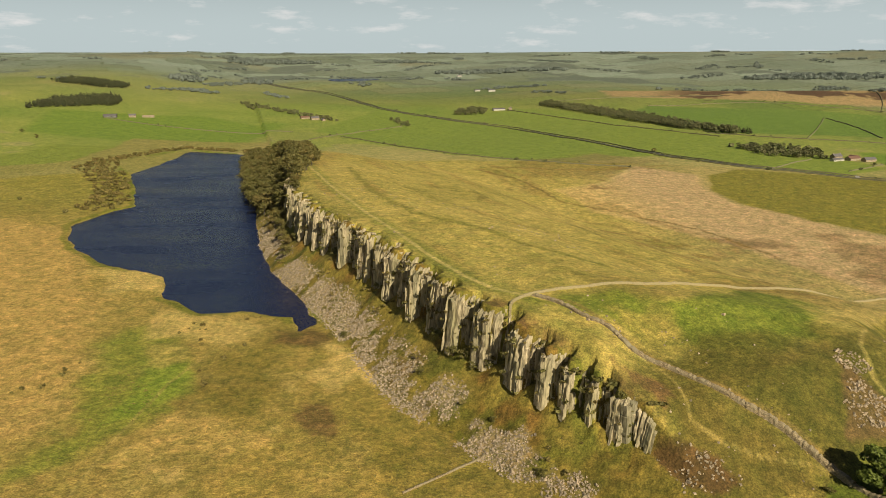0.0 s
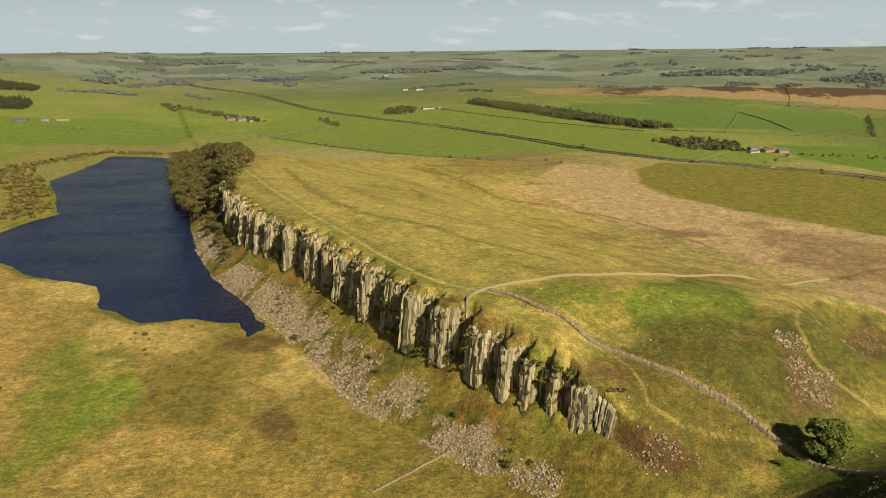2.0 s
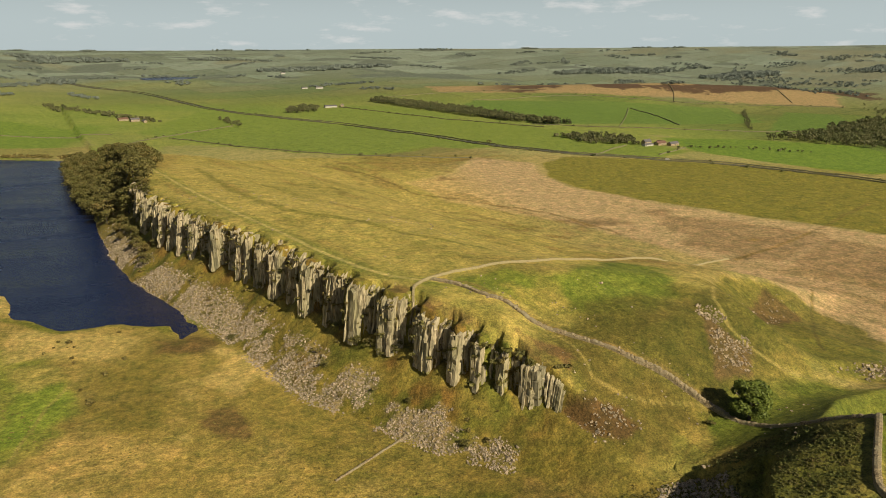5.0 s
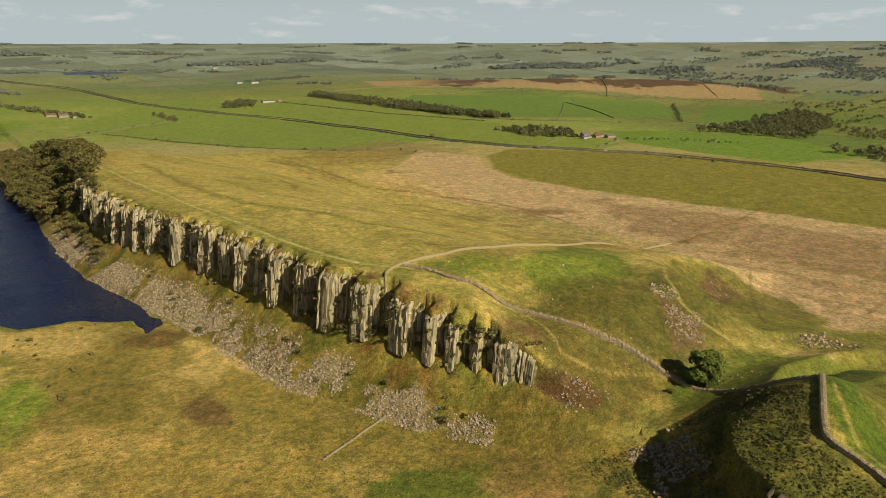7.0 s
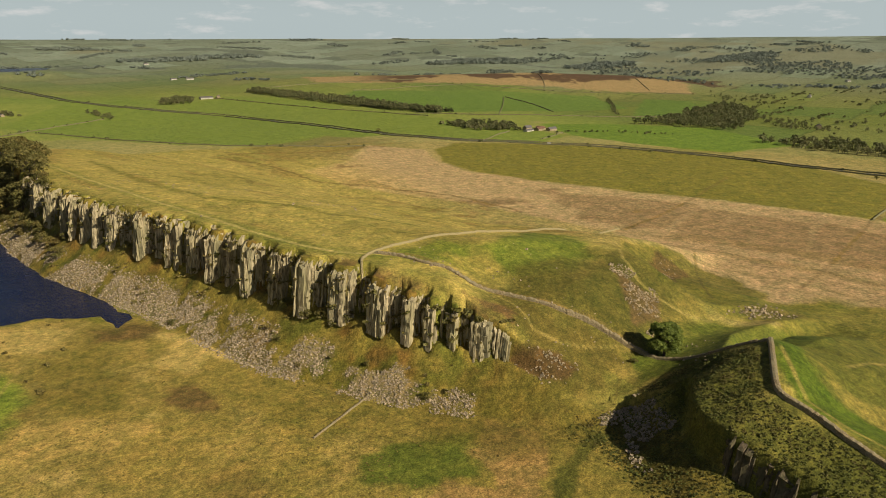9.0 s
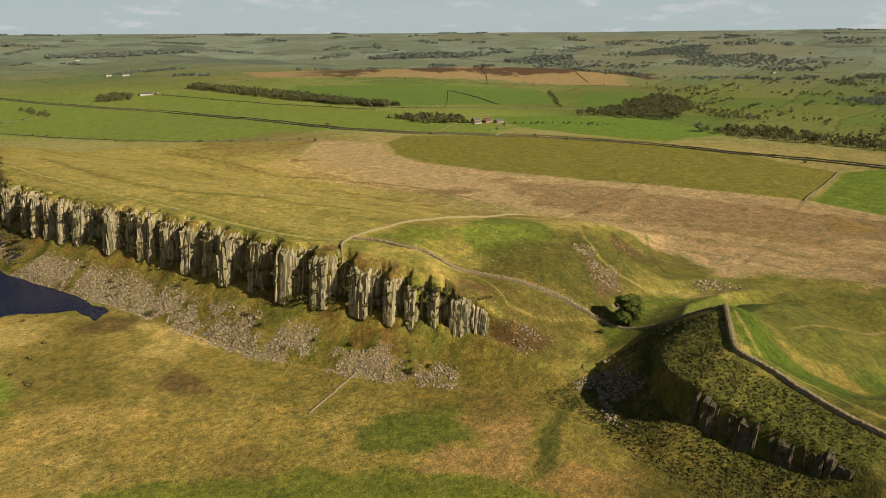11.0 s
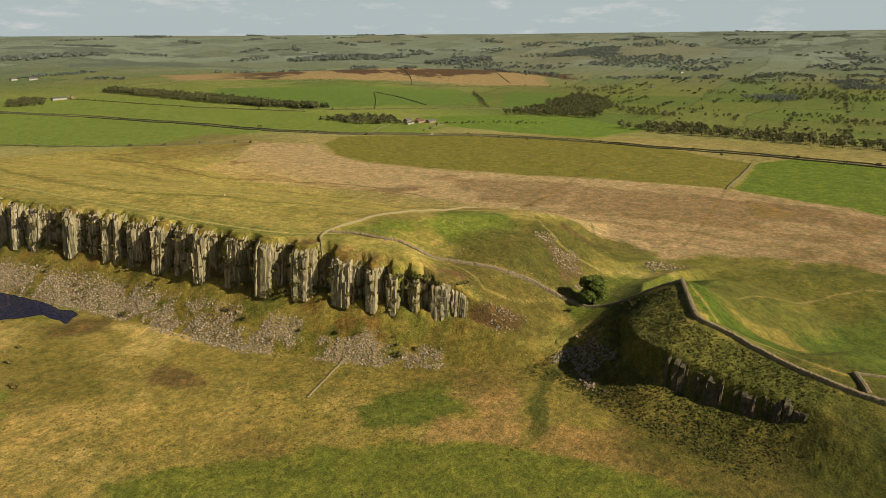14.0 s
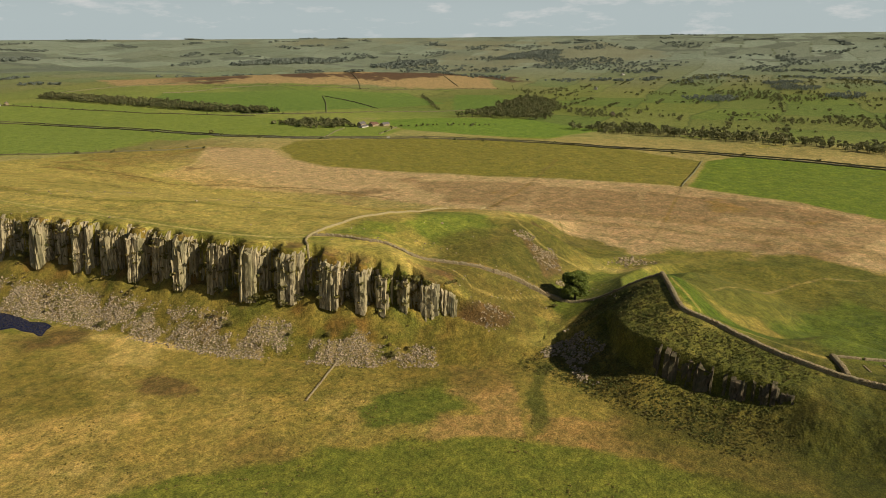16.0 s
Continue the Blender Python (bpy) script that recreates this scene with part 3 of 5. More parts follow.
patch([(-150, 345), (-128, 350), (-122, 325), (-140, 318)], (0.36, 0.31, 0.12), 4, 7, 12, seed=35, strength=0.8)
patch([(-110, 330), (-80, 345), (-66, 300), (-80, 262), (-106, 280)], (0.15, 0.14, 0.03), 9, 8, seed=22, strength=0.6)
patch([(-236, 488), (-205, 497), (-180, 466), (-168, 425), (-214, 448)], REED, 5, 5, seed=23, strength=0.85)
patch([(-165, 400), (-120, 385), (-90, 372), (-100, 345), (-150, 355)], REED, 6, 7, 14, seed=24, strength=0.75)
patch([(-58, 306), (-44, 331), (-30, 314), (-43, 290)], REED, 4, 5, 12, seed=26, strength=0.85)
patch([(-62, 352), (-48, 340), (-22, 300), (-27, 292), (-50, 332), (-66, 348)], REED, 3, 3, 10, seed=27, strength=0.9)
patch([(-86, 362), (-66, 366), (-52, 350), (-66, 340), (-84, 346)], (0.13, 0.085, 0.045), 5, 5, 12, seed=28, strength=0.8)
patch([(-58, 289), (-42, 270), (-37, 262), (-42, 248), (-50, 256), (-62, 276)], (0.135, 0.085, 0.05), 3, 9, 11, seed=25, strength=0.75)
patch([(54, 194), (71, 179), (58, 157), (35, 133), (8, 156), (20, 168), (35, 155), (38, 180)], (0.36, 0.245, 0.125), 1.6, 4, 9, seed=29, strength=0.9)
patch([(47, 141), (70, 118), (72, 92), (94, 58), (80, 38), (65, 68), (50, 102), (36, 130)], (0.34, 0.225, 0.11), 1.6, 5, 8, seed=61, strength=0.85)
patch([(0, 193), (24, 193), (41, 188), (33, 166), (9, 164), (-2, 176)], (0.105, 0.15, 0.026), 3, 8, 12, seed=30, strength=0.85)
patch([(84, 172), (62, 157), (38, 132), (42, 128), (66, 151), (88, 166)], (0.085, 0.10, 0.024), 1.5, 2.5, 6, seed=31, strength=0.85)
patch([(-91, 199), (-73, 196), (-28, 177), (5, 159), (34, 130), (51, 102), (66, 68), (72, 48), (40, -20), (-120, 60)], (0.15, 0.18, 0.034), 3, 5, 12, seed=32, strength=0.9)
patch([(-120, 233), (-92, 239), (-64, 241), (-70, 252), (-97, 268), (-112, 268)], (0.46, 0.345, 0.15), 3, 6, 14, seed=33, strength=0.75)
patch([(-72, 246), (-20, 232), (-8, 216), (-24, 196), (-80, 214)], (0.36, 0.28, 0.10), 5, 8, 18, seed=62, strength=0.6)
# green fringe of the lough and of its lily beds
shore = inside(bx, by, LOUGH) + 3.6 * fbm(bx, by, 19, 51, 4)
lay(0.8 * (1 - smooth(np.abs(shore + 3.5), 1.5, 5)) * smooth(fbm(bx, by, 40, 161), -0.3, 0.2), (0.15, 0.175, 0.03), bog)

# slope below the cliff: turf, bracken and bare scree
slope = np.nonzero((CD > 0) & (CD < 45) & (GY > 190) & (GZ > 0.7))[0]
sx, sy = GX[slope], GY[slope]
lay(0.85 * smooth(45 - CD[slope], 0, 6), (0.195, 0.165, 0.042), slope)
lay(0.75 * smooth(fbm(sx, sy, 15, 171), 0.0, 0.5), (0.17, 0.10, 0.035), slope)
lay(0.7 * smooth(fbm(sx, sy, 11, 172), 0.15, 0.5), (0.115, 0.135, 0.028), slope)


def scree_weight(x, y, d, wide, run):
    s = (d - 6.5) / (wide + 3)
    band = smooth(s, 0.24, 0.52) * (1 - smooth(s, 0.94, 1.08))
    return band * smooth(fbm(x, y, 17, 181, 3) + 0.6 * fbm(x, y, 5, 184, 2) + 0.24 - 0.9 * smooth(run, 48, 38) - 0.9 * smooth(run, 116, 96) * smooth(s, 0.62, 0.45), -0.12, 0.34) * (1 - 0.9 * smooth(run, 400, 500))


lay(0.85 * scree_weight(sx, sy, CD[slope], CWIDE[slope], CRUN[slope]), (0.27, 0.225, 0.17), slope)
# crag-top turf, greener near the edge
edge = np.nonzero((CD < 2) & (CD > -32) & (GY < 700))[0]
lay(0.55 * smooth(CD[edge], -26, -3) * smooth(n2[edge] + 0.3, -0.1, 0.5), (0.13, 0.15, 0.03), edge)

patch([(40, 284), (53, 292), (82, 298), (97, 283), (84, 262), (63, 272)], (0.15, 0.20, 0.032), 5, 5, 10, seed=39, strength=0.8)
patch([(97, 284), (112, 290), (160, 336), (178, 316), (158, 262), (123, 244), (100, 254)], (0.13, 0.19, 0.028), 6, 8, 12, seed=40, strength=0.85)
patch([(78, 276), (101, 277), (96, 254), (82, 252)], (0.30, 0.26, 0.09), 4, 6, 8, seed=41, strength=0.75)
patch([(80, 243), (107, 248), (153, 248), (160, 225), (140, 211), (131, 208), (107, 223)], (0.16, 0.14, 0.038), 6, 7, 12, seed=42, strength=0.7)
patch([(84, 252), (110, 262), (160, 268), (215, 300), (262, 262), (215, 236), (185, 220), (150, 204), (131, 200), (98, 186), (80, 200), (70, 232)], (0.105, 0.10, 0.028), 10, 12, 16, seed=49, strength=0.8)
patch([(110, 236), (150, 250), (170, 262), (190, 240), (150, 214), (126, 212)], (0.095, 0.098, 0.026), 4, 14, 9, seed=65, strength=0.6)
patch([(86, 236), (118, 210), (126, 198), (104, 188), (84, 204), (76, 224)], (0.12, 0.10, 0.031), 4, 9, 8, seed=66, strength=0.6)
# rough turf on the hill's west slope, down to the gap
patch([(36, 216), (70, 216), (95, 191), (96, 170), (60, 165), (28, 190)], (0.15, 0.125, 0.034), 8, 8, 16, seed=48, strength=0.7)
patch([(180, 262), (192, 290), (222, 316), (262, 322), (286, 300), (280, 262), (250, 232), (206, 226), (184, 236)], (0.125, 0.125, 0.033), 5, 8, 14, seed=68, strength=0.88)
patch([(200, 250), (226, 262), (262, 250), (300, 222), (262, 214), (216, 228)], (0.115, 0.135, 0.03), 5, 7, 12, seed=69, strength=0.8)
# bare brown scars
patch([(156, 248), (160, 242), (170, 230), (160, 217), (142, 215), (150, 231)], (0.14, 0.095, 0.058), 1.5, 3, 5, seed=43, strength=0.85)
patch([(190, 274), (215, 292), (250, 318), (258, 296), (230, 280), (203, 269)], (0.13, 0.088, 0.048), 2, 4, 6, seed=44, strength=0.85)
patch([(75, 212), (94, 206), (99, 198), (90, 195), (80, 199)], (0.12, 0.072, 0.04), 1.2, 2.2, 4, seed=45, strength=0.92)
patch([(66, 238), (80, 232), (85, 225), (80, 221), (70, 227)], (0.15, 0.09, 0.055), 1.5, 3, 5, seed=46, strength=0.8)
# bare brown ledge along the crag's western top
brow = np.nonzero((CD < 3) & (CD > -7) & (CRUN > 38) & (CRUN < 125))[0]
lay(0.8 * smooth(CD[brow], -6, -1) * smooth(fbm(GX[brow], GY[brow], 7, 173), -0.25, 0.25), (0.15, 0.10, 0.055), brow)
# gap and knoll
patch([(150, 160), (200, 190), (262, 204), (350, 170), (350, 40), (200, -20), (146, 40), (136, 90), (138, 128)], (0.115, 0.128, 0.028), 6, 8, 14, seed=67, strength=0.92)
patch([(118, 182), (127, 199), (160, 211), (189, 215), (230, 196), (225, 176), (200, 162), (162, 155), (146, 181)], (0.10, 0.14, 0.022), 5, 6, 12, seed=50, strength=0.85)
patch([(200, 226), (215, 243), (290, 231), (340, 190), (300, 180), (236, 190)], (0.16, 0.165, 0.04), 6, 8, 14, seed=51, strength=0.75)
patch([(192, 250), (214, 240), (250, 236), (250, 262), (222, 274)], (0.20, 0.185, 0.048), 6, 7, 14, seed=47, strength=0.7)
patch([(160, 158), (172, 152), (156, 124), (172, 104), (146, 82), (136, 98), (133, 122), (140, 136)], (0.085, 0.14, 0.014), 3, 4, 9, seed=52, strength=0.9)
patch([(172, 143), (166, 128), (186, 117), (176, 101), (168, 107), (160, 121)], (0.30, 0.25, 0.085), 2.5, 4, 8, seed=58, strength=0.8)
patch([(188, 111), (284, 112), (270, 60), (180, 40), (152, 70), (156, 84)], (0.095, 0.14, 0.02), 5, 8, 14, seed=56, strength=0.85)
patch([(222, 133), (288, 114), (334, 132), (300, 190), (240, 168)], (0.17, 0.165, 0.04), 6, 9, 16, seed=59, strength=0.8)
patch([(222, 228), (250, 223), (262, 214), (250, 209), (224, 218)], (0.12, 0.10, 0.05), 2, 6, 6, seed=55, strength=0.75)
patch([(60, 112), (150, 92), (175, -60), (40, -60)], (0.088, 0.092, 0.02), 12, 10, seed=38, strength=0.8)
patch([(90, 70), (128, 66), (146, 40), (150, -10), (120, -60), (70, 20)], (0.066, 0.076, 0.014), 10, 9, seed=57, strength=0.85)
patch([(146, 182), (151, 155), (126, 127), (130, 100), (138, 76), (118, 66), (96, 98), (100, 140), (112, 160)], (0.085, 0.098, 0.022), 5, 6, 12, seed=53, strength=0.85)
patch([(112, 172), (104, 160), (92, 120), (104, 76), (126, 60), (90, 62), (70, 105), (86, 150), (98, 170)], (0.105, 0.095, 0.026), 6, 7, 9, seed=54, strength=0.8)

# trodden paths, drains and sheep tracks
trail([(82, 247), (95, 237), (110, 224), (118, 220), (125, 214), (132, 205)], (0.27, 0.195, 0.105), 2.2, 0.9, 0.8, 25)
CRAG_PATH = [(-132, 740), (-110, 657), (-73, 538), (-46, 461), (-22, 405), (-3, 356), (14, 318), (26, 299), (40, 289)]
trail(CRAG_PATH, (0.19, 0.225, 0.055), 5.0, 3.0, 0.7, 17, 2.0)
trail(CRAG_PATH, (0.52, 0.44, 0.24), 1.2, 0.6, 1.0, 18)
trail([(40, 289), (46, 286), (56, 279), (62, 268), (70, 262), (75, 250), (80, 245)], (0.48, 0.39, 0.21), 1.3, 0.6, 0.9, 1)
trail([(44, 291), (58, 283), (66, 270), (76, 254), (90, 242), (104, 229)], (0.24, 0.17, 0.09), 1.1, 0.6, 0.8, 2)
trail([(68, 258), (68, 247), (72, 240), (85, 240), (88, 233), (89, 222), (88, 217), (97, 210), (110, 207), (126, 205), (131, 203)], (0.40, 0.33, 0.15), 0.5, 0.35, 0.75, 5, 0.3)
trail([(131, 203), (124, 194), (114, 189), (104, 180), (92, 172)], (0.17, 0.13, 0.05), 0.6, 0.4, 0.7, 20)
trail([(186, 280), (170, 258), (166, 240), (173, 228), (181, 222), (192, 216)], (0.45, 0.37, 0.17), 0.9, 0.5, 0.8, 10)
trail([(190, 142), (207, 144), (259, 144), (287, 140), (310, 134), (330, 112)], (0.42, 0.34, 0.15), 1.0, 0.6, 0.8, 3)
trail([(295, 331), (262, 292), (238, 266), (221, 242)], (0.10, 0.085, 0.035), 0.8, 0.5, 0.85, 16)
trail([(56, 923), (107, 842), (133, 720), (188, 657), (235, 595), (249, 551), (262, 505)], (0.15, 0.105, 0.045), 2.0, 1.6, 0.85, 13, 3.0)
trail([(-10, 770), (56, 735), (100, 660), (170, 600), (200, 530)], (0.20, 0.145, 0.06), 2.5, 2.0, 0.6, 19, 4.0)
trail([(-81, 689), (-45, 533), (-12, 454), (28, 417), (59, 371), (90, 350)], (0.16, 0.17, 0.04), 3.0, 2.2, 0.8, 12, 2.0)
trail([(-50, 640), (0, 540), (40, 480), (100, 440), (150, 380)], (0.20, 0.185, 0.05), 2.4, 1.8, 0.6, 15, 3.0)
trail([(80, 938), (150, 915), (228, 907), (290, 935), (327, 949)], (0.22, 0.14, 0.06), 3.5, 2.5, 0.75, 14, 3.0)
trail([(140, 780), (210, 824), (270, 930)], (0.56, 0.45, 0.24), 3.0, 2.0, 0.7, 21, 3.0)
trail([(304, 414), (330, 425), (346, 430)], (0.12, 0.09, 0.04), 1.5, 1.0, 0.8, 22)
trail([(354, 615), (402, 535), (455, 462), (512, 345), (520, 240)], (0.55, 0.45, 0.24), 3.5, 1.8, 0.8, 23, 1.5)
trail([(682, 552), (672, 528), (655, 500)], (0.13, 0.135, 0.035), 1.5, 0.9, 0.6, 24)
trail([(157, 148), (144, 132), (138, 122), (139, 104), (143, 84), (150, 66)], EARTH, 0.9, 0.6, 0.7, 4)
trail([(-125, 205), (-126, 247), (-122, 300), (-112, 340)], (0.38, 0.31, 0.15), 0.7, 0.4, 0.7, 6)
trail([(-126, 233), (-99, 237), (-64, 239), (-42, 227), (-11, 212)], (0.38, 0.30, 0.14), 0.6, 0.4, 0.6, 7)
trail([(557, 544), (444, 480), (346, 430), (296, 414)], (0.19, 0.135, 0.06), 1.6, 1.0, 0.7, 8)
trail([(512, 345), (385, 285), (308, 253)], (0.19, 0.135, 0.06), 1.4, 1.0, 0.6, 9)
trail([(-262, 960), (-275, 1040), (-300, 1110), (-420, 1190)], (0.42, 0.36, 0.22), 2.0, 1.0, 0.8, 11)

lush = smooth(GR, 700, 1000) * (1 - smooth(GR, 1700, 2400)) * (COVER[:, 1] > COVER[:, 0])
COVER *= np.stack([1 - 0.06 * lush, 1 + 0.05 * lush, 1 - 0.3 * lush], -1)
near = np.nonzero(GR < 1000)[0]
dull = 0.16 * smooth(GX[near], 150, 260) * (COVER[near][:, 0] > 0.3)
speck = 1 + 0.16 * fbm(GX[near], GY[near], 5, 191, 3) + 0.14 * vnoise(GX[near], GY[near], 1.7, 195)
COVER[near] *= (speck * (1 - 0.7 * dull))[:, None] * np.stack([1.02 + 0 * dull, 0.98 + 0 * dull, 0.66 + 1.6 * dull], -1)
idx = np.arange(NR * NA).reshape(NR, NA)
quads = np.stack([idx[1:-1, :], np.roll(idx, -1, 1)[1:-1, :], np.roll(idx, -1, 1)[2:, :], idx[2:, :]], -1).reshape(-1, 4)
inner = np.stack([np.zeros(NA, int), np.roll(idx, -1, 1)[1], idx[1]], -1)


def sheet(name, xyz, quad, tri, mat):
    me = bpy.data.meshes.new(name)
    me.vertices.add(len(xyz))
    me.vertices.foreach_set("co", np.asarray(xyz, np.float32).ravel())
    loops = np.concatenate([quad.ravel(), tri.ravel()])
    me.loops.add(len(loops))
    me.loops.foreach_set("vertex_index", loops.astype(np.int32))
    me.polygons.add(len(quad) + len(tri))
    starts = np.concatenate([np.arange(len(quad)) * 4, len(quad) * 4 + np.arange(len(tri)) * 3])
    me.polygons.foreach_set("loop_start", starts.astype(np.int32))
    me.update(calc_edges=True)
    me.validate()
    me.materials.append(mat)
    return me


quads = quads[:, ::-1]
ground_mesh = sheet("ground", np.stack([GX, GY, GZ], -1), quads, inner[:, ::-1], GROUND)
ground_mesh.polygons.foreach_set("use_smooth", np.ones(len(ground_mesh.polygons), bool))
cover = ground_mesh.attributes.new("cover", "FLOAT_COLOR", "POINT")
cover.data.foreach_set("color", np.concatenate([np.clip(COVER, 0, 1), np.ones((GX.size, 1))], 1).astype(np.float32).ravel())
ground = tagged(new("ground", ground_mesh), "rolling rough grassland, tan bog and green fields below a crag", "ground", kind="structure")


# ---------------------------------------------------------------- water
def flat(name, ring, z, mat, label):
    bm = bmesh.new()
    vs = [bm.verts.new((*p, z)) for p in ring]
    f = bm.faces.new(vs)
    if f.normal.z < 0:
        f.normal_flip()
    f.normal_update()
    bmesh.ops.triangulate(bm, faces=[f])
    me = bpy.data.meshes.new(name)
    bm.to_mesh(me)
    bm.free()
    me.materials.append(mat)
    return tagged(new(name, me), label, "lake", kind="structure")


flat("water", [(-30, 330), (-30, 420), (-60, 560), (-110, 700), (-150, 860), (-210, 1130), (-400, 1200), (-520, 1000), (-420, 560), (-250, 380)], 0.0, WATER,
     "dark blue wind-rippled lake below the crag")


# ---------------------------------------------------------------- the crag: columns of dolerite
def part(name, bm, mat, parent, label=""):
    me = bpy.data.meshes.new(name)
    bm.to_mesh(me)
    bm.free()
    me.materials.append(mat)
    ob = new(name, me)
    ob.parent = parent
    if label:
        ob["label"] = label
    return ob


def thing(name, label, category, at=(0, 0, 0), group="", kind=""):
    ob = new(name)
    ob.location = at
    ob.empty_display_size = 0.5
    return tagged(ob, label, category, group, kind)


def column_shape(rng):
    """Corners and faces of a jointed, broken rock column of unit radius and height: it steps back at its joints."""
    sides = rng.choice((4, 5, 5, 6))
    angles = [(k + rng.uniform(-0.3, 0.3)) * 2 * math.pi / sides for k in range(sides)]
    reach = [rng.uniform(0.75, 1.3) for _ in angles]
    cuts = sorted(rng.uniform(0.2, 0.97) for _ in range(3))
    levels = [0.0]
    for h in cuts:
        levels += [h, h + 0.008]
    levels.append(1.0)
    verts, faces, ox, oy, grow = [], [], 0.0, 0.0, 1.15
    for i, h in enumerate(levels):
        if i % 2 == 0 and i:
            grow *= rng.uniform(0.84, 1.0)
            ox, oy = ox + rng.uniform(-0.16, 0.16), oy + rng.uniform(-0.16, 0.16)
        for a, r in zip(angles, reach):
            top = rng.uniform(-0.07, 0.03) if i == len(levels) - 1 else 0
            r = r * grow * rng.uniform(0.94, 1.06)
            verts.append((ox + r * math.cos(a), oy + r * math.sin(a), h + top))
    for i in range(len(levels) - 1):
        for k in range(sides):
            a, b = i * sides + k, i * sides + (k + 1) % sides
            faces.append((a, b, b + sides, a + sides))
    faces.append(tuple(range((len(levels) - 1) * sides, len(levels) * sides)))
    return verts, faces


rng = random.Random(7)
SHAPES = [column_shape(rng) for _ in range(18)]
COLUMN_MESHES = []
for verts, faces in SHAPES:
    me = bpy.data.meshes.new("rock_column")
    me.from_pydata(verts, [], faces)
    me.materials.append(ROCK)
    COLUMN_MESHES.append(me)


def crag_point(run):
    """Place, direction and top of the crag's edge at a length along it."""
    for p, q in zip(CRAG, CRAG[1:]):
        n = math.hypot(q[0] - p[0], q[1] - p[1])
        if run <= n:
            f = run / n
            return p[0] + f * (q[0] - p[0]), p[1] + f * (q[1] - p[1]), (q[0] - p[0]) / n, (q[1] - p[1]) / n, p[2] + f * (q[2] - p[2]), p[3] + f * (q[3] - p[3])
        run -= n
    return None


class Soup:
    """Many small solids in one mesh."""

    def __init__(self):
        self.v, self.f, self.n = [], [], 0

    def add(self, verts, faces):
        self.v.append(np.asarray(verts, float))
        self.f.extend([tuple(i + self.n for i in f) for f in faces])
        self.n += len(verts)

    def mesh(self, name, mat):
        me = bpy.data.meshes.new(name)
        me.from_pydata(np.concatenate(self.v).tolist(), [], self.f)
        me.materials.append(mat)
        return me


def place_columns():
    """Two close rows make the wall of the cliff; on the buttresses more stand before it, some broken off short."""
    rng = random.Random(11)
    out = []
    run = 41.0
    while run < 470:
        x, y, tx, ty, top, foot = crag_point(run)
        nx, ny = -ty, tx
        stand = float(rib(run))
        fore = 13.0 * (stand - 0.58)
        full = top - foot
        for row in range(4):
            # a broken, bushy stretch with few buttresses
            if 126 < run < 168 and row and rng.random() < 0.6:
                continue
            if row == 1 and rng.random() < 0.85 - 1.2 * stand:
                continue
            if row == 2 and rng.random() < 0.75 - 0.7 * stand or row == 3 and rng.random() < 1.15 - 0.6 * stand:
                continue
            d = fore + (0.9, 2.2, 3.3, 4.6)[row] + rng.uniform(-0.6, 0.6)
            step = 0.10 * float(lattice(math.floor(run / 7.0), row, 5))
            high = top - 0.5 - full * ((0.02, 0.04, 0.10, 0.42)[row] + step + abs(rng.gauss(0, (0.06, 0.22, 0.26, 0.24)[row])))
            px, py = x + nx * d + tx * rng.uniform(-0.5, 0.5), y + ny * d + ty * rng.uniform(-0.5, 0.5)
            r = (rng.uniform(1.0, 2.1), rng.uniform(0.8, 1.9), rng.uniform(0.6, 1.6), rng.uniform(0.4, 1.0))[row]
            out.append((run, px, py, foot - 3.0, max(high, foot + 2), r, rng.randrange(18), rng.uniform(0, 6.28), nx, ny, rng.uniform(-0.02, 0.16)))
        run += rng.uniform(1.0, 2.1)
    return out


cliff = thing("crag", "weathered grey dolerite crag of tall jointed columns above scree", "cliff", kind="structure")


def rock_face(start, stop):
    """The jointed wall behind the columns: slabs of uneven width, each set forward or back, with broken ledges."""
    rng = random.Random(13)
    edges = [start]
    while edges[-1] < stop:
        edges.append(edges[-1] + rng.choice((0.7, 0.9, 1.2, 1.6, 2.2)))
    verts, faces = [], []
    rows = 11
    for a, b in zip(edges, edges[1:]):
        out, skew = rng.uniform(-0.6, 1.2), rng.uniform(-1.1, 0.9)
        steps = [rng.choice((0, 0, 0.5)) + rng.uniform(-0.3, 0.3) for _ in range(rows)]
        cap = rng.uniform(0.0, 1.6)
        for side, run in ((-1, a), (1, b)):
            x, y, tx, ty, top, foot = crag_point(run)
            nx, ny = -ty, tx
            fore = 13.0 * (float(rib(0.5 * (a + b))) - 0.58) * float(smooth(run, 44, 58))
            for k in range(rows):
                v = k / (rows - 1)
                d = fore + 4.9 - 4.0 * v ** 1.3 + out * (1 - 0.5 * v) + steps[k] + side * skew * 0.5
                if k == rows - 1:
                    d -= 2.2
                verts.append((x + nx * d, y + ny * d, foot - 3 + v * (top - foot + 3) - cap * (k > rows - 3) - 0.15))
        n = len(verts) - 2 * rows
        for k in range(rows - 1):
            faces.append((n + rows + k, n + k, n + k + 1, n + rows + k + 1))
            if n:
                faces.append((n + k, n - rows + k, n - rows + k + 1, n + k + 1))
    me = bpy.data.meshes.new("rock_face")
    me.from_pydata(verts, [], faces)
    me.materials.append(ROCK_FAR)
    return me


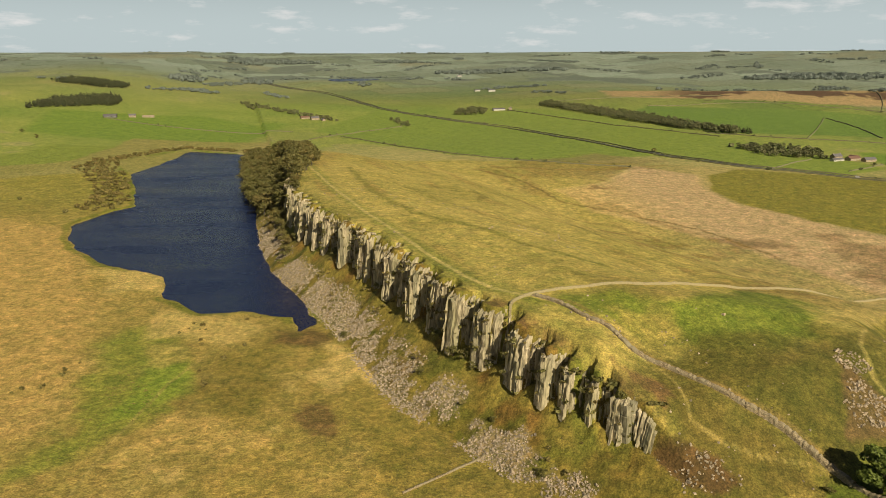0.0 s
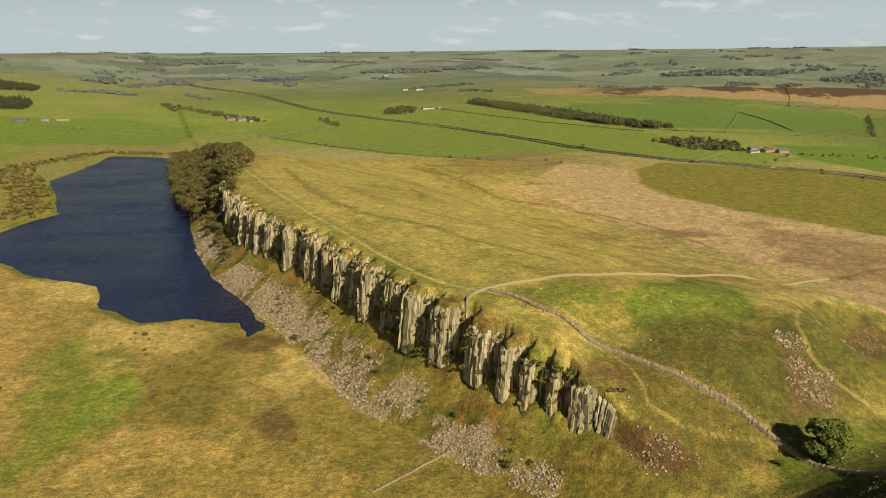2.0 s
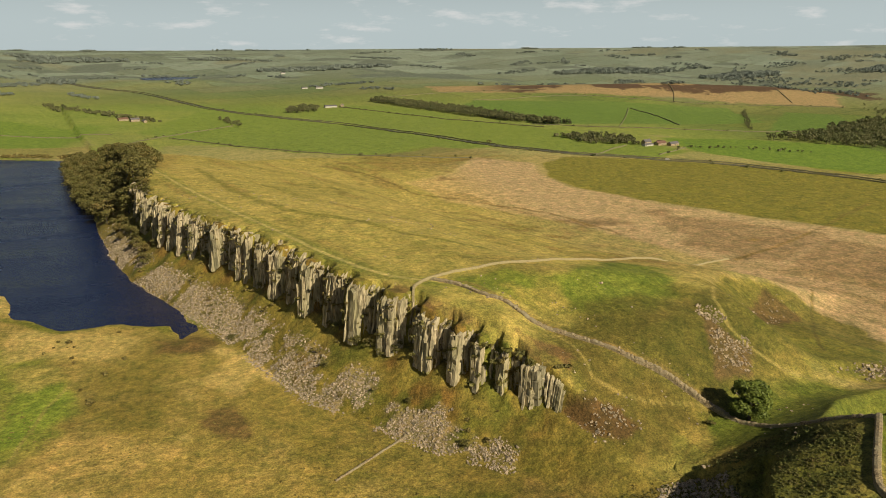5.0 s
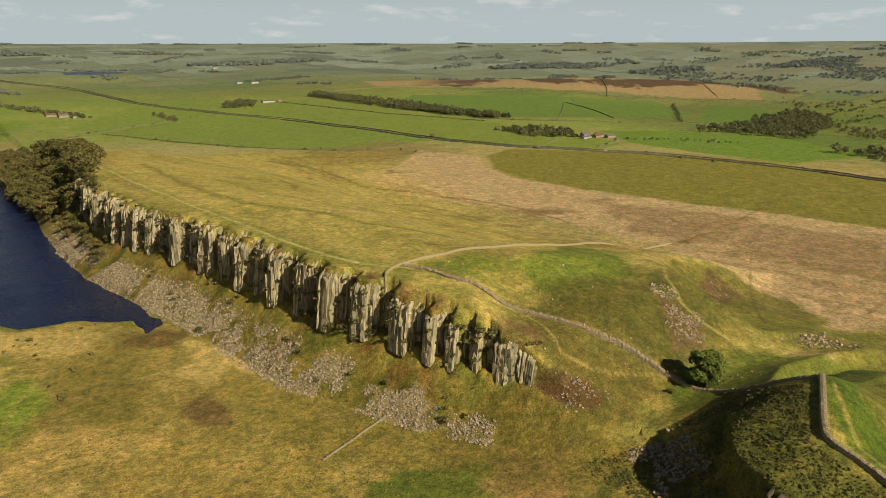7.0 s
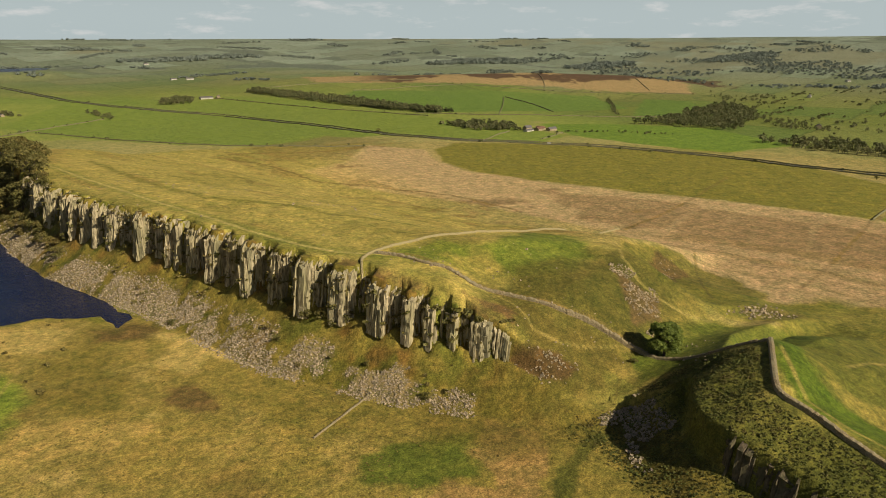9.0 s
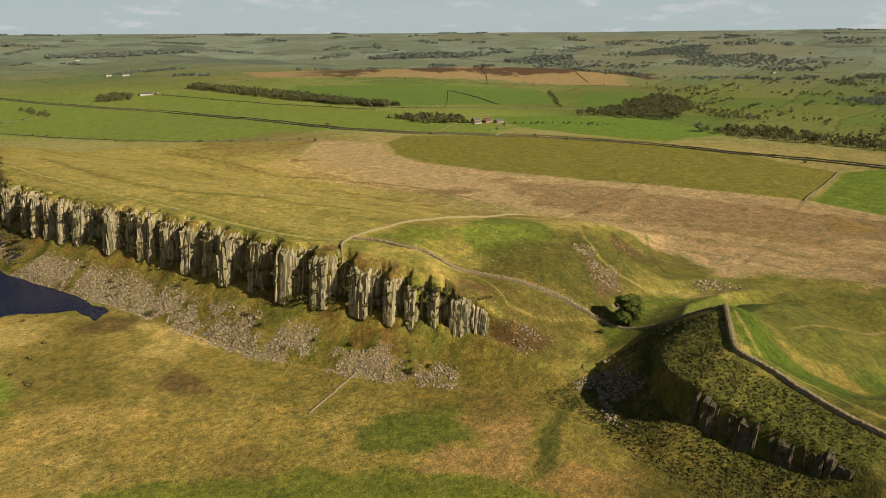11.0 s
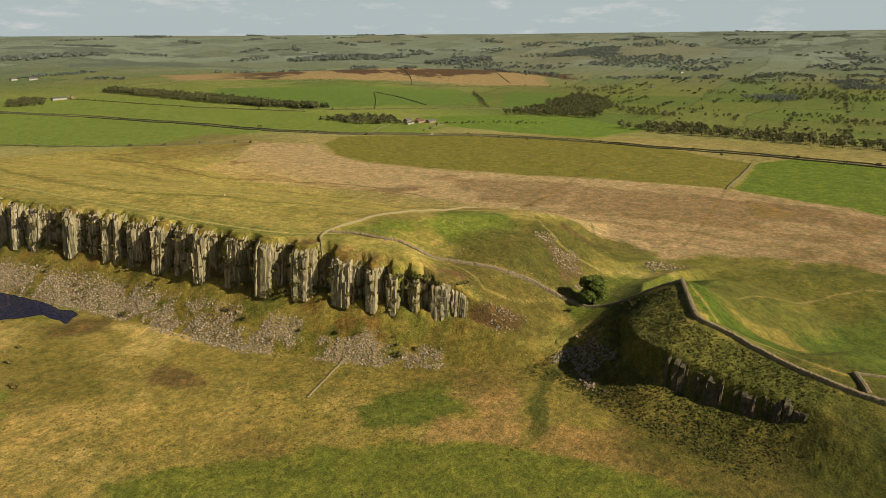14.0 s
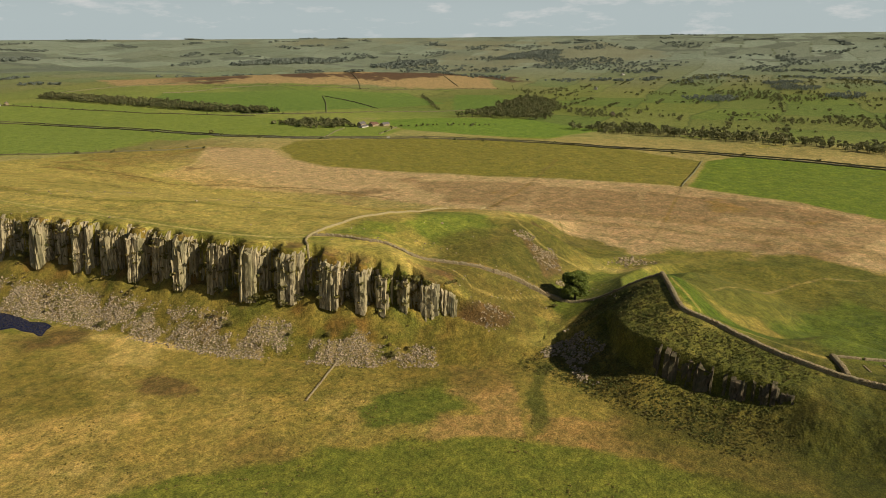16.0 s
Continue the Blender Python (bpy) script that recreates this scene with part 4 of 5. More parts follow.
face_ob = new("rock_face", rock_face(38, 500))
face_ob.parent = cliff
far_soup = Soup()
near_count = 0
for run, px, py, low, high, r, shape, turn, nx, ny, lean in place_columns():
    h = high - low
    m = Matrix.Translation((px, py, low)) @ Matrix(((1, 0, -nx * lean, 0), (0, 1, -ny * lean, 0), (0, 0, 1, 0), (0, 0, 0, 1))) @ Matrix.Rotation(turn, 4, "Z") @ Matrix.Diagonal((r, r, h, 1))
    if near_count < 300:
        ob = new("rock_column", COLUMN_MESHES[shape])
        ob.parent = cliff
        ob.matrix_basis = Matrix.Translation((px, py, low)) @ Matrix.Rotation(0.07 * math.sin(7.3 * run + px), 4, Vector((nx, ny, 0))) @ Matrix.Rotation(lean, 4, Vector((ny, -nx, 0))) @ Matrix.Rotation(turn, 4, "Z") @ Matrix.Diagonal((r, r, h, 1))
        near_count += 1
    else:
        verts, faces = SHAPES[shape]
        far_soup.add([m @ Vector(v) for v in verts], faces)
far_rock = new("far_columns", far_soup.mesh("far_columns", ROCK_FAR))
far_rock.parent = cliff
far_rock["kind"] = "stuff"


def stone(rng, size):
    """An angular boulder: a cube with its corners knocked about."""
    v = []
    for sx in (-1, 1):
        for sy in (-1, 1):
            for sz in (-1, 1):
                v.append(Vector((sx * rng.uniform(0.35, 0.75), sy * rng.uniform(0.3, 0.6), sz * rng.uniform(0.22, 0.5))) * size)
    q = Euler((rng.uniform(-0.7, 0.7), rng.uniform(-0.7, 0.7), rng.uniform(0, 6.28))).to_matrix()
    return [q @ p for p in v], [(0, 1, 3, 2), (4, 6, 7, 5), (0, 4, 5, 1), (2, 3, 7, 6), (0, 2, 6, 4), (1, 5, 7, 3)]


def scatter(count, seed, lo, hi, weight):
    """Random places in a rectangle, kept by a weight 0..1."""
    r = np.random.RandomState(seed)
    x, y = r.uniform(lo[0], hi[0], count), r.uniform(lo[1], hi[1], count)
    keep = r.uniform(0, 1, count) < weight(x, y)
    x, y = x[keep], y[keep]
    return x, y, height(x, y)


def scree_here(x, y):
    d, top, foot, wide, run = along(x, y, CRAG)
    return np.where(d > 9, scree_weight(x, y, d, wide, run), 0)


def boulders(name, places, sizes, seed, label):
    rng = random.Random(seed)
    soup = Soup()
    for x, y, z in zip(*places):
        s = rng.uniform(*sizes) * (1.6 if rng.random() < 0.06 else 1)
        verts, faces = stone(rng, s)
        soup.add([(p.x + x, p.y + y, p.z + z + 0.12 * s) for p in verts], faces)
    return tagged(new(name, soup.mesh(name, SCREE)), label, "scree", kind="stuff")


boulders("scree", scatter(180000, 5, (-190, 195), (75, 620), scree_here), (0.28, 0.8), 21, "pinkish grey angular boulder scree at the crag's foot")


# ---------------------------------------------------------------- stone walls, road
def walk_line(line, step, jitter=0.0, seed=0):
    """Evenly spaced places along a line, with the sideways direction at each."""
    rng = random.Random(seed)
    out = []
    for p, q in zip(line, line[1:]):
        n = math.hypot(q[0] - p[0], q[1] - p[1])
        k = max(1, round(n / step))
        for i in range(k):
            f = i / k
            out.append((p[0] + f * (q[0] - p[0]) + rng.uniform(-jitter, jitter), p[1] + f * (q[1] - p[1]) + rng.uniform(-jitter, jitter)))
    out.append(line[-1][:2])
    sides = []
    for i in range(len(out)):
        a, b = out[max(0, i - 1)], out[min(len(out) - 1, i + 1)]
        n = math.hypot(b[0] - a[0], b[1] - a[1]) or 1
        sides.append((-(b[1] - a[1]) / n, (b[0] - a[0]) / n))
    return out, sides


def rounded(line, times=2):
    for _ in range(times):
        out = [line[0]]
        for p, q in zip(line, line[1:]):
            out += [tuple(0.75 * a + 0.25 * b for a, b in zip(p, q)), tuple(0.25 * a + 0.75 * b for a, b in zip(p, q))]
        line = out + [line[-1]]
    return line


def wall_mesh(name, line, width, high, mat, step=1.0, ragged=0.18, seed=1):
    """A dry-stone wall that follows the ground: battered sides, an uneven top."""
    rng = random.Random(seed)
    places, sides = walk_line(line, step, 0.05, seed)
    xs, ys = np.array([p[0] for p in places]), np.array([p[1] for p in places])
    gz = np.minimum(height(xs, ys), np.minimum(height(xs + 0.5 * width, ys), height(xs, ys + 0.5 * width)))
    gtop = height(xs, ys)
    profile = ((-0.5, 0.0), (-0.44, 0.62), (-0.36, 0.95), (0.0, 1.06), (0.36, 0.95), (0.44, 0.62), (0.5, 0.0))
    bm = bmesh.new()
    rows = []
    for (x, y), (sx, sy), z0, z1 in zip(places, sides, gz, gtop):
        tall = high * (1 + ragged * rng.uniform(-1, 1))
        row = []
        for u, v in profile:
            w = u * width * (1 + 0.1 * rng.uniform(-1, 1))
            row.append(bm.verts.new((x + sx * w, y + sy * w, (z0 - 0.5) if v == 0 else z1 + tall * v * (1 + 0.06 * rng.uniform(-1, 1)))))
        rows.append(row)
    for a, b in zip(rows, rows[1:]):
        for k in range(len(profile) - 1):
            bm.faces.new((a[k], b[k], b[k + 1], a[k + 1]))
    bm.faces.new(rows[0])
    bm.faces.new(rows[-1][::-1])
    bmesh.ops.recalc_face_normals(bm, faces=bm.faces)
    me = bpy.data.meshes.new(name)
    bm.to_mesh(me)
    bm.free()
    me.materials.append(mat)
    return me


def stone_wall(line, width, high, label, mat=WALL, step=1.0, ragged=0.18, seed=1, name="stone_wall", smooth_times=2):
    return tagged(new(name, wall_mesh(name, rounded(line, smooth_times), width, high, mat, step, ragged, seed)), label, "wall", kind="structure")


stone_wall([(44, 289), (54, 281), (62, 266), (70, 262), (75, 250), (81, 246), (87, 243), (95, 236), (110, 223)], 2.4, 1.0, "low ruined Roman stone wall along the hill's brow", WALL, 0.8, 0.35, 3)
stone_wall([(110, 223), (117, 219), (124, 213), (131, 205), (136, 198)], 2.5, 1.6, "ruined Roman stone wall running down into the gap", WALL, 0.7, 0.25, 4)
stone_wall([(136, 198), (142, 189), (146, 177), (150, 166), (154, 156), (156, 153)], 1.9, 1.0, "low stone wall climbing steeply out of the gap", WALL, 0.7, 0.25, 5)
stone_wall([(156, 153), (153, 150), (140, 138), (130, 128), (128, 124), (131, 113), (131, 98), (134, 80), (136.5, 70), (139, 60), (142, 49), (148, 20), (157, -40)], 2.3, 1.6,
           "thick Roman stone wall with turf top along the knoll", WALL, 0.8, 0.1, 6, smooth_times=1)
stone_wall([(32, 275), (34, 281), (41, 289), (50, 294), (59, 298), (79, 303), (97, 306), (112, 316), (129, 328), (150, 336), (186, 348), (235, 386), (272, 412), (300, 416)],
           1.2, 1.15, "pale dry-stone field wall across the plateau to the cliff edge", PALE_WALL, 1.0, 0.12, 7, smooth_times=1)
stone_wall([(19, 234), (4, 223), (-11, 212)], 0.8, 0.6, "low field wall across the bog", WALL, 1.0, 0.3, 8)
stone_wall([(682, 415), (600, 380), (512, 345)], 1.0, 1.4, "dry-stone field wall between two pastures", DARK_WALL, 4.0, 0.1, 9)

# the milecastle: stubs and low walls of a square enclosure
castle = thing("milecastle", "low square ruin of a Roman milecastle in mown turf", "ruin", (148, 60, 0))


def castle_wall(line, width, high, seed, label=""):
    ob = new("wall_course", wall_mesh("wall_course", line, width, high, WALL, 0.7, 0.1, seed))
    ob.parent = castle
    ob.matrix_parent_inverse = Matrix.Translation((-148, -60, 0))
    if label:
        ob["label"] = label


castle_wall([(140.2, 61), (151, 71)], 2.4, 1.5, 31, "thick lit stub wall")
castle_wall([(152, 70.5), (160, 63)], 1.3, 0.8, 32)
castle_wall([(161, 62), (172, 52)], 1.6, 0.9, 33)
castle_wall([(171, 51), (161, 40), (147, 27)], 1.6, 0.9, 34)
castle_wall([(150, 56), (154, 60)], 0.8, 0.35, 35)
castle_wall([(155, 48), (162, 55)], 0.8, 0.4, 36)
castle_wall([(155, 48), (151, 51)], 0.8, 0.4, 37)

ROAD_LINE = [(-640, 2750), (-548, 2598), (-324, 2276), (-120, 1825), (50, 1600), (160, 1470), (262, 1240), (335, 1055), (405, 940), (505, 850), (590, 770), (668, 650), (705, 553), (738, 482), (775, 350), (785, 230), (770, 60)]


def ribbon(name, line, half, lift, mat, label, step=12.0):
    places, sides = walk_line(rounded(line), step)
    bm = bmesh.new()
    rows = []
    for (x, y), (sx, sy) in zip(places, sides):
        rows.append([bm.verts.new((x + k * half * sx, y + k * half * sy, float(max(height(x + k * half * sx, y + k * half * sy), height(x, y))) + lift)) for k in (-1, 0, 1)])
    for a, b in zip(rows, rows[1:]):
        for k in (0, 1):
            bm.faces.new((a[k], a[k + 1], b[k + 1], b[k]))
    bmesh.ops.recalc_face_normals(bm, faces=bm.faces)
    me = bpy.data.meshes.new(name)
    bm.to_mesh(me)
    bm.free()
    me.materials.append(mat)
    return tagged(new(name, me), label, "road", kind="structure")


ribbon("road", ROAD_LINE, 3.2, 0.35, ROAD, "straight grey country road between low walls")


def beside(line, off):
    pts, sides = walk_line(line, 60)
    return [(p[0] + off * s[0], p[1] + off * s[1]) for p, s in zip(pts, sides)]


for off, seed in ((-8, 41), (9, 42)):
    stone_wall(beside(ROAD_LINE, off), 1.3, 1.5, "dark dry-stone wall beside the road", DARK_WALL, 6.0, 0.12, seed)
FIELD_WALLS = [[(1199, 1920), (1140, 1790), (1079, 1697)], [(900, 1620), (770, 1400), (650, 1215)], [(905, 1620), (860, 1420), (795, 1235)], [(1442, 1740), (1364, 1587)],
               [(443, 905), (537, 985)], [(530, 880), (605, 930)], [(-160, 1300), (40, 1060), (180, 965), (265, 930)], [(-60, 1480), (-190, 1320), (-230, 1180)],
               [(520, 1330), (620, 1230), (840, 1110), (1050, 1080)], [(560, 1840), (820, 1880), (1080, 1700), (1290, 1590), (1440, 1490)], [(160, 1830), (330, 1560), (520, 1270)],
               [(-680, 1500), (-480, 1420), (-270, 1380)], [(300, 1960), (520, 2060), (800, 1960)]]
for i, line in enumerate(FIELD_WALLS):
    stone_wall(line, 1.5, 1.5, "dry-stone field wall across the pastures", DARK_WALL, 6.0, 0.12, 50 + i)
flat("tarn", [(-300 + 95 * math.cos(a) * (1 + 0.15 * math.sin(3 * a)), 2800 + 190 * math.sin(a) * (1 + 0.1 * math.cos(2 * a))) for a in [k * math.pi / 18 for k in range(36)]], 58.6, WATER,
     "small far blue lake among the fields")

# second crag, on the knoll's shaded side
knoll_rock = thing("knoll_crag", "dark shaded dolerite outcrop below the knoll's crest", "cliff", kind="structure")
rng = random.Random(17)


def knoll_face():
    """The broken rock band under the knoll's shelf, as slabs set forward or back."""
    verts, faces = [], []
    rows = 7
    for p, q in zip(KNOLL[4:], KNOLL[5:8]):
        n = math.hypot(q[0] - p[0], q[1] - p[1])
        tx, ty = (q[0] - p[0]) / n, (q[1] - p[1]) / n
        run = 0.0
        while run < n:
            wide = rng.choice((0.5, 0.7, 1.0, 1.4, 1.9))
            if p[3] + run / n * (q[3] - p[3]) < 5:
                break
            out, cap = rng.uniform(-1.0, 1.3), rng.uniform(0, 2.2)
            for f in (run / n, min(1.0, (run + wide) / n)):
                crest, drop = p[2] + f * (q[2] - p[2]), p[3] + f * (q[3] - p[3])
                off = 22.6 + 3 * float(smooth(crest, 18, 31))
                top = crest - 0.22 * off
                for k in range(rows):
                    v = k / (rows - 1)
                    d = off + 3.9 - 2.6 * v + out + rng.uniform(-0.7, 0.7) - (2.4 if k == rows - 1 else 0)
                    verts.append((p[0] + f * (q[0] - p[0]) + ty * d, p[1] + f * (q[1] - p[1]) - tx * d, top - (drop + 2.5) * (1 - v) - cap * (k > rows - 3) + 0.1))
            m = len(verts) - 2 * rows
            for k in range(rows - 1):
                faces.append((m + k, m + rows + k, m + rows + k + 1, m + k + 1))
                if m:
                    faces.append((m - rows + k, m + k, m + k + 1, m - rows + k + 1))
            run += wide
    me = bpy.data.meshes.new("rock_face")
    me.from_pydata(verts, [], faces)
    me.materials.append(SHADED_ROCK)
    return me


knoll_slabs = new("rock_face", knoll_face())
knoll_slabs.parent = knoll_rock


# ---------------------------------------------------------------- trees and shrubs
def leaf_cloud(rng, lobes, count, size):
    """Small leaf sprays, each a bent quad, scattered over the shells of overlapping lobes. Gives an array of corners, four a spray."""
    out = np.zeros((count, 4, 3))
    areas = np.array([l[3] ** 2 for l in lobes])
    pick = rng.choice(len(lobes), count, p=areas / areas.sum())
    for i, k in enumerate(pick):
        cx, cy, cz, r, flat_z = lobes[k]
        d = rng.normal(size=3)
        d /= np.linalg.norm(d)
        if d[2] < -0.5:
            d[2] *= -0.6
        p = np.array((cx, cy, cz)) + d * r * rng.uniform(0.72, 1.08) * np.array((1, 1, flat_z))
        a = rng.normal(size=3) + 0.3 * d
        a -= d * a.dot(d) * 0.75
        a /= np.linalg.norm(a)
        b = np.cross(d + 0.5 * rng.normal(size=3), a)
        b /= np.linalg.norm(b) + 1e-9
        s = size * rng.uniform(0.6, 1.3)
        out[i] = [p - a * s - b * s * 0.7, p + a * s - b * s * 0.6, p + a * s * 0.8 + b * s * 0.7, p - a * s * 0.7 + b * s * 0.8 + d * s * 0.3]
    return out


def stem(p, q, r0, r1, sides=5):
    """A tapered limb between two points, as quads."""
    p, q = Vector(p), Vector(q)
    turn = (q - p).to_track_quat("Z", "Y").to_matrix()
    ring = lambda o, r: [o + turn @ Vector((r * math.cos(2 * math.pi * k / sides), r * math.sin(2 * math.pi * k / sides), 0)) for k in range(sides)]
    a, b = ring(p, r0), ring(q, r1)
    return np.array([[a[k], a[(k + 1) % sides], b[(k + 1) % sides], b[k]] for k in range(sides)], float)


def quad_mesh(name, corners, mats, index=None):
    n = len(corners)
    me = sheet(name, corners.reshape(-1, 3), np.arange(4 * n).reshape(n, 4), np.zeros((0, 3), int), mats[0])
    for m in mats[1:]:
        me.materials.append(m)
    if index is not None:
        me.polygons.foreach_set("material_index", index.astype(np.int32))
    return me


def broadleaf_lobes(rng, count, spread=0.34, low=0.26, high=0.82):
    out = []
    for k in range(count):
        a, h = rng.uniform(0, 6.28), rng.uniform(low, high)
        reach = spread * rng.uniform(0.3, 1.0) * (1.15 - abs(h - 0.5))
        out.append((reach * math.cos(a), reach * math.sin(a), h, rng.uniform(0.13, 0.22), rng.uniform(0.75, 1.0)))
    out.append((0, 0, high, 0.17, 0.9))
    return out


def broadleaf(seed, leaves, size=0.055):
    """Corner arrays of trunk with limbs, and of crown, of a tree one metre high."""
    rng = np.random.RandomState(seed)
    lobes = broadleaf_lobes(rng, 10)
    wood = [stem((0, 0, -0.05), (0.01, 0.0, 0.36), 0.032, 0.022)]
    for l in lobes[:5]:
        wood.append(stem((0.01, 0, 0.30), (l[0] * 0.8, l[1] * 0.8, l[2]), 0.015, 0.005, 4))
    return np.concatenate(wood), leaf_cloud(rng, lobes, leaves, size)


def pine(seed, leaves, size=0.05):
    """A conifer: tiers of drooping sprays about a straight stem."""
    rng = np.random.RandomState(seed)
    lobes = []
    for k in range(9):
        h = 0.2 + 0.085 * k
        for _ in range(3 if k < 6 else 2):
            a = rng.uniform(0, 6.28)
            r = 0.17 * (1.05 - h) + 0.02
            lobes.append((r * math.cos(a), r * math.sin(a), h, 0.06 + 0.10 * (1 - h), 0.7))
    return stem((0, 0, -0.05), (0, 0, 0.95), 0.02, 0.005), leaf_cloud(rng, lobes, leaves, size)


def bush(seed, leaves, size=0.13):
    rng = np.random.RandomState(seed)
    lobes = [(rng.uniform(-0.4, 0.4), rng.uniform(-0.4, 0.4), rng.uniform(0.25, 0.6), rng.uniform(0.25, 0.42), 0.85) for _ in range(5)]
    wood = [stem((0.1 * math.cos(k), 0.1 * math.sin(k), -0.1), (0.35 * math.cos(k), 0.35 * math.sin(k), 0.5), 0.04, 0.015, 4) for k in (0, 2, 4)]
    return np.concatenate(wood), leaf_cloud(rng, lobes, leaves, size)


FAR_BROAD = [broadleaf(300 + k, 70, 0.085) for k in range(6)]
FAR_PINE = [pine(320 + k, 64, 0.075) for k in range(4)]
FAR_TUFT = [bush(360 + k, 9, 0.34) for k in range(4)]
FAR_BUSH = [bush(340 + k, 34, 0.19) for k in range(5)]


def grove(name, places, sizes, kinds, leaf, label, seed, category="trees", wide=(0.85, 1.25)):
    """Many trees in one mesh."""
    rng = np.random.RandomState(seed)
    x, y, z = places
    corners, index = [], []
    for k in range(len(x)):
        wood, crown = kinds[rng.randint(len(kinds))]
        both = np.concatenate([wood, crown])
        a, s, w = rng.uniform(0, 6.28), rng.uniform(*sizes), rng.uniform(*wide)
        c, n = math.cos(a) * s * w, math.sin(a) * s * w
        m = np.array(((c, -n, 0), (n, c, 0), (0, 0, s)))
        corners.append(both @ m.T + np.array((x[k], y[k], z[k])))
        index.append(np.concatenate([np.ones(len(wood)), np.zeros(len(crown))]))
    me = quad_mesh(name, np.concatenate(corners), [leaf, BARK], np.concatenate(index))
    return tagged(new(name, me), label, category, kind="stuff")


def in_ring(ring, spacing, seed, rough=0.0):
    xs, ys = [p[0] for p in ring], [p[1] for p in ring]
    r = np.random.RandomState(seed)
    gx, gy = np.meshgrid(np.arange(min(xs), max(xs), spacing), np.arange(min(ys), max(ys), spacing))
    x, y = (gx + r.uniform(-0.45, 0.45, gx.shape) * spacing).ravel(), (gy + r.uniform(-0.45, 0.45, gy.shape) * spacing).ravel()
    keep = inside(x, y, ring) + rough * fbm(x, y, 60, seed, 2) > 0
    x, y = x[keep], y[keep]
    return x, y, height(x, y)


def by_line(line, spacing, spread, seed):
    pts, sides = walk_line(line, spacing)
    r = np.random.RandomState(seed)
    x = np.array([p[0] for p in pts]) + r.uniform(-spread, spread, len(pts))
    y = np.array([p[1] for p in pts]) + r.uniform(-spread, spread, len(pts))
    return x, y, height(x, y)


# far woods and shelter belts
grove("forest", in_ring([(-862, 1545), (-735, 1690), (-745, 1775), (-800, 1820), (-870, 1700)], 8, 1, 12), (11, 17), FAR_PINE, PINE, "dense dark conifer plantation on the hillside", 61)
grove("forest", in_ring([(-1090, 2080), (-900, 2000), (-850, 2040), (-880, 2130), (-1060, 2200)], 10, 2, 14), (11, 16), FAR_PINE + FAR_BROAD[:2], PINE, "dark wood on the far hillside", 62)
grove("forest", in_ring([(285, 1890), (345, 1725), (430, 1560), (490, 1400), (560, 1290), (580, 1330), (530, 1470), (470, 1640), (390, 1800), (320, 1930)], 9, 3, 8), (6, 15), FAR_BROAD, FAR_LEAF, "long belt of mixed trees along the pasture", 63)
grove("forest", in_ring([(455, 1500), (560, 1310), (600, 1300), (500, 1530)], 8, 4, 4), (9, 13), FAR_PINE, PINE, "dark conifers at the end of the tree belt", 64)
grove("forest", in_ring([(-500, 1880), (-380, 1725), (-292, 1620), (-205, 1535), (-190, 1555), (-270, 1650), (-380, 1760), (-490, 1910)], 11, 5, 8), (5, 10), FAR_BROAD + FAR_BUSH, FAR_LEAF, "hedgerow trees beside the farm lane", 65)
grove("forest", in_ring([(-95, 1590), (-50, 1470), (-40, 1490), (-75, 1600)], 9, 6, 4), (5, 9), FAR_BROAD, FAR_LEAF, "small copse in the pasture", 66)
grove("forest", in_ring([(60, 1700), (120, 1690), (150, 1760), (110, 1830), (70, 1790)], 10, 7, 6), (8, 13), FAR_BROAD, FAR_LEAF, "shelter trees round a far farm", 67)
grove("forest", in_ring([(500, 1010), (560, 980), (580, 1060), (545, 1120), (480, 1130)], 10, 8, 8), (6, 11), FAR_BROAD + FAR_BUSH, FAR_LEAF, "trees and scrub beside the farm", 68)
grove("forest", by_line([(600, 930), (660, 920), (760, 850)], 9, 5, 9), (3, 6), FAR_BROAD + FAR_BUSH, FAR_LEAF, "hedge by the farm track", 69)

def valley_places(ring, spacing, seed, cut):
    x, y, z = in_ring(ring, spacing, seed, 20)
    keep = fbm(x, y, 150, 401) + 0.4 * fbm(x, y, 45, 402) > cut
    return x[keep], y[keep], z[keep]


grove("forest", in_ring([(780, 1000), (850, 930), (930, 850), (1000, 930), (1100, 960), (1240, 1110), (1320, 1270), (1100, 1150), (920, 1040)], 13, 10, 25), (8, 15), FAR_BROAD, FAR_LEAF, "wooded stream valley of mixed spring trees", 70)
grove("forest", in_ring([(830, 760), (840, 640), (880, 520), (900, 400), (890, 250), (950, 230), (960, 420), (930, 560), (900, 700)], 12, 11, 14), (8, 15), FAR_BROAD + FAR_PINE[:1], FAR_LEAF, "belt of valley trees beyond the road", 71)
grove("forest", valley_places([(950, 300), (1400, 200), (2300, 500), (2400, 1400), (1500, 1500), (1300, 1200), (1000, 850)], 15, 12, 0.30), (5, 9), FAR_BROAD, FAR_LEAF, "scattered trees and hedges over the wide valley", 72)
grove("forest", valley_places([(1600, 1500), (2500, 600), (3300, 900), (3300, 2300), (2300, 3000), (1700, 2400)], 24, 13, 0.28), (7, 11), FAR_BUSH, HAZED_WOOD, "far woods on the valley's slopes", 73)
for i, (cx, cy, rx, ry) in enumerate(((1560, 850, 70, 45), (1960, 830, 60, 70), (2060, 930, 40, 40), (1800, 640, 60, 40), (1560, 920, 30, 25))):
    ring = [(cx + rx * math.cos(a), cy + ry * math.sin(a)) for a in [k * math.pi / 6 for k in range(12)]]
    grove("forest", in_ring(ring, 13, 20 + i, 10), (9, 14), FAR_PINE + FAR_BROAD, HAZED_WOOD, "dark block of plantation trees in the valley", 80 + i)
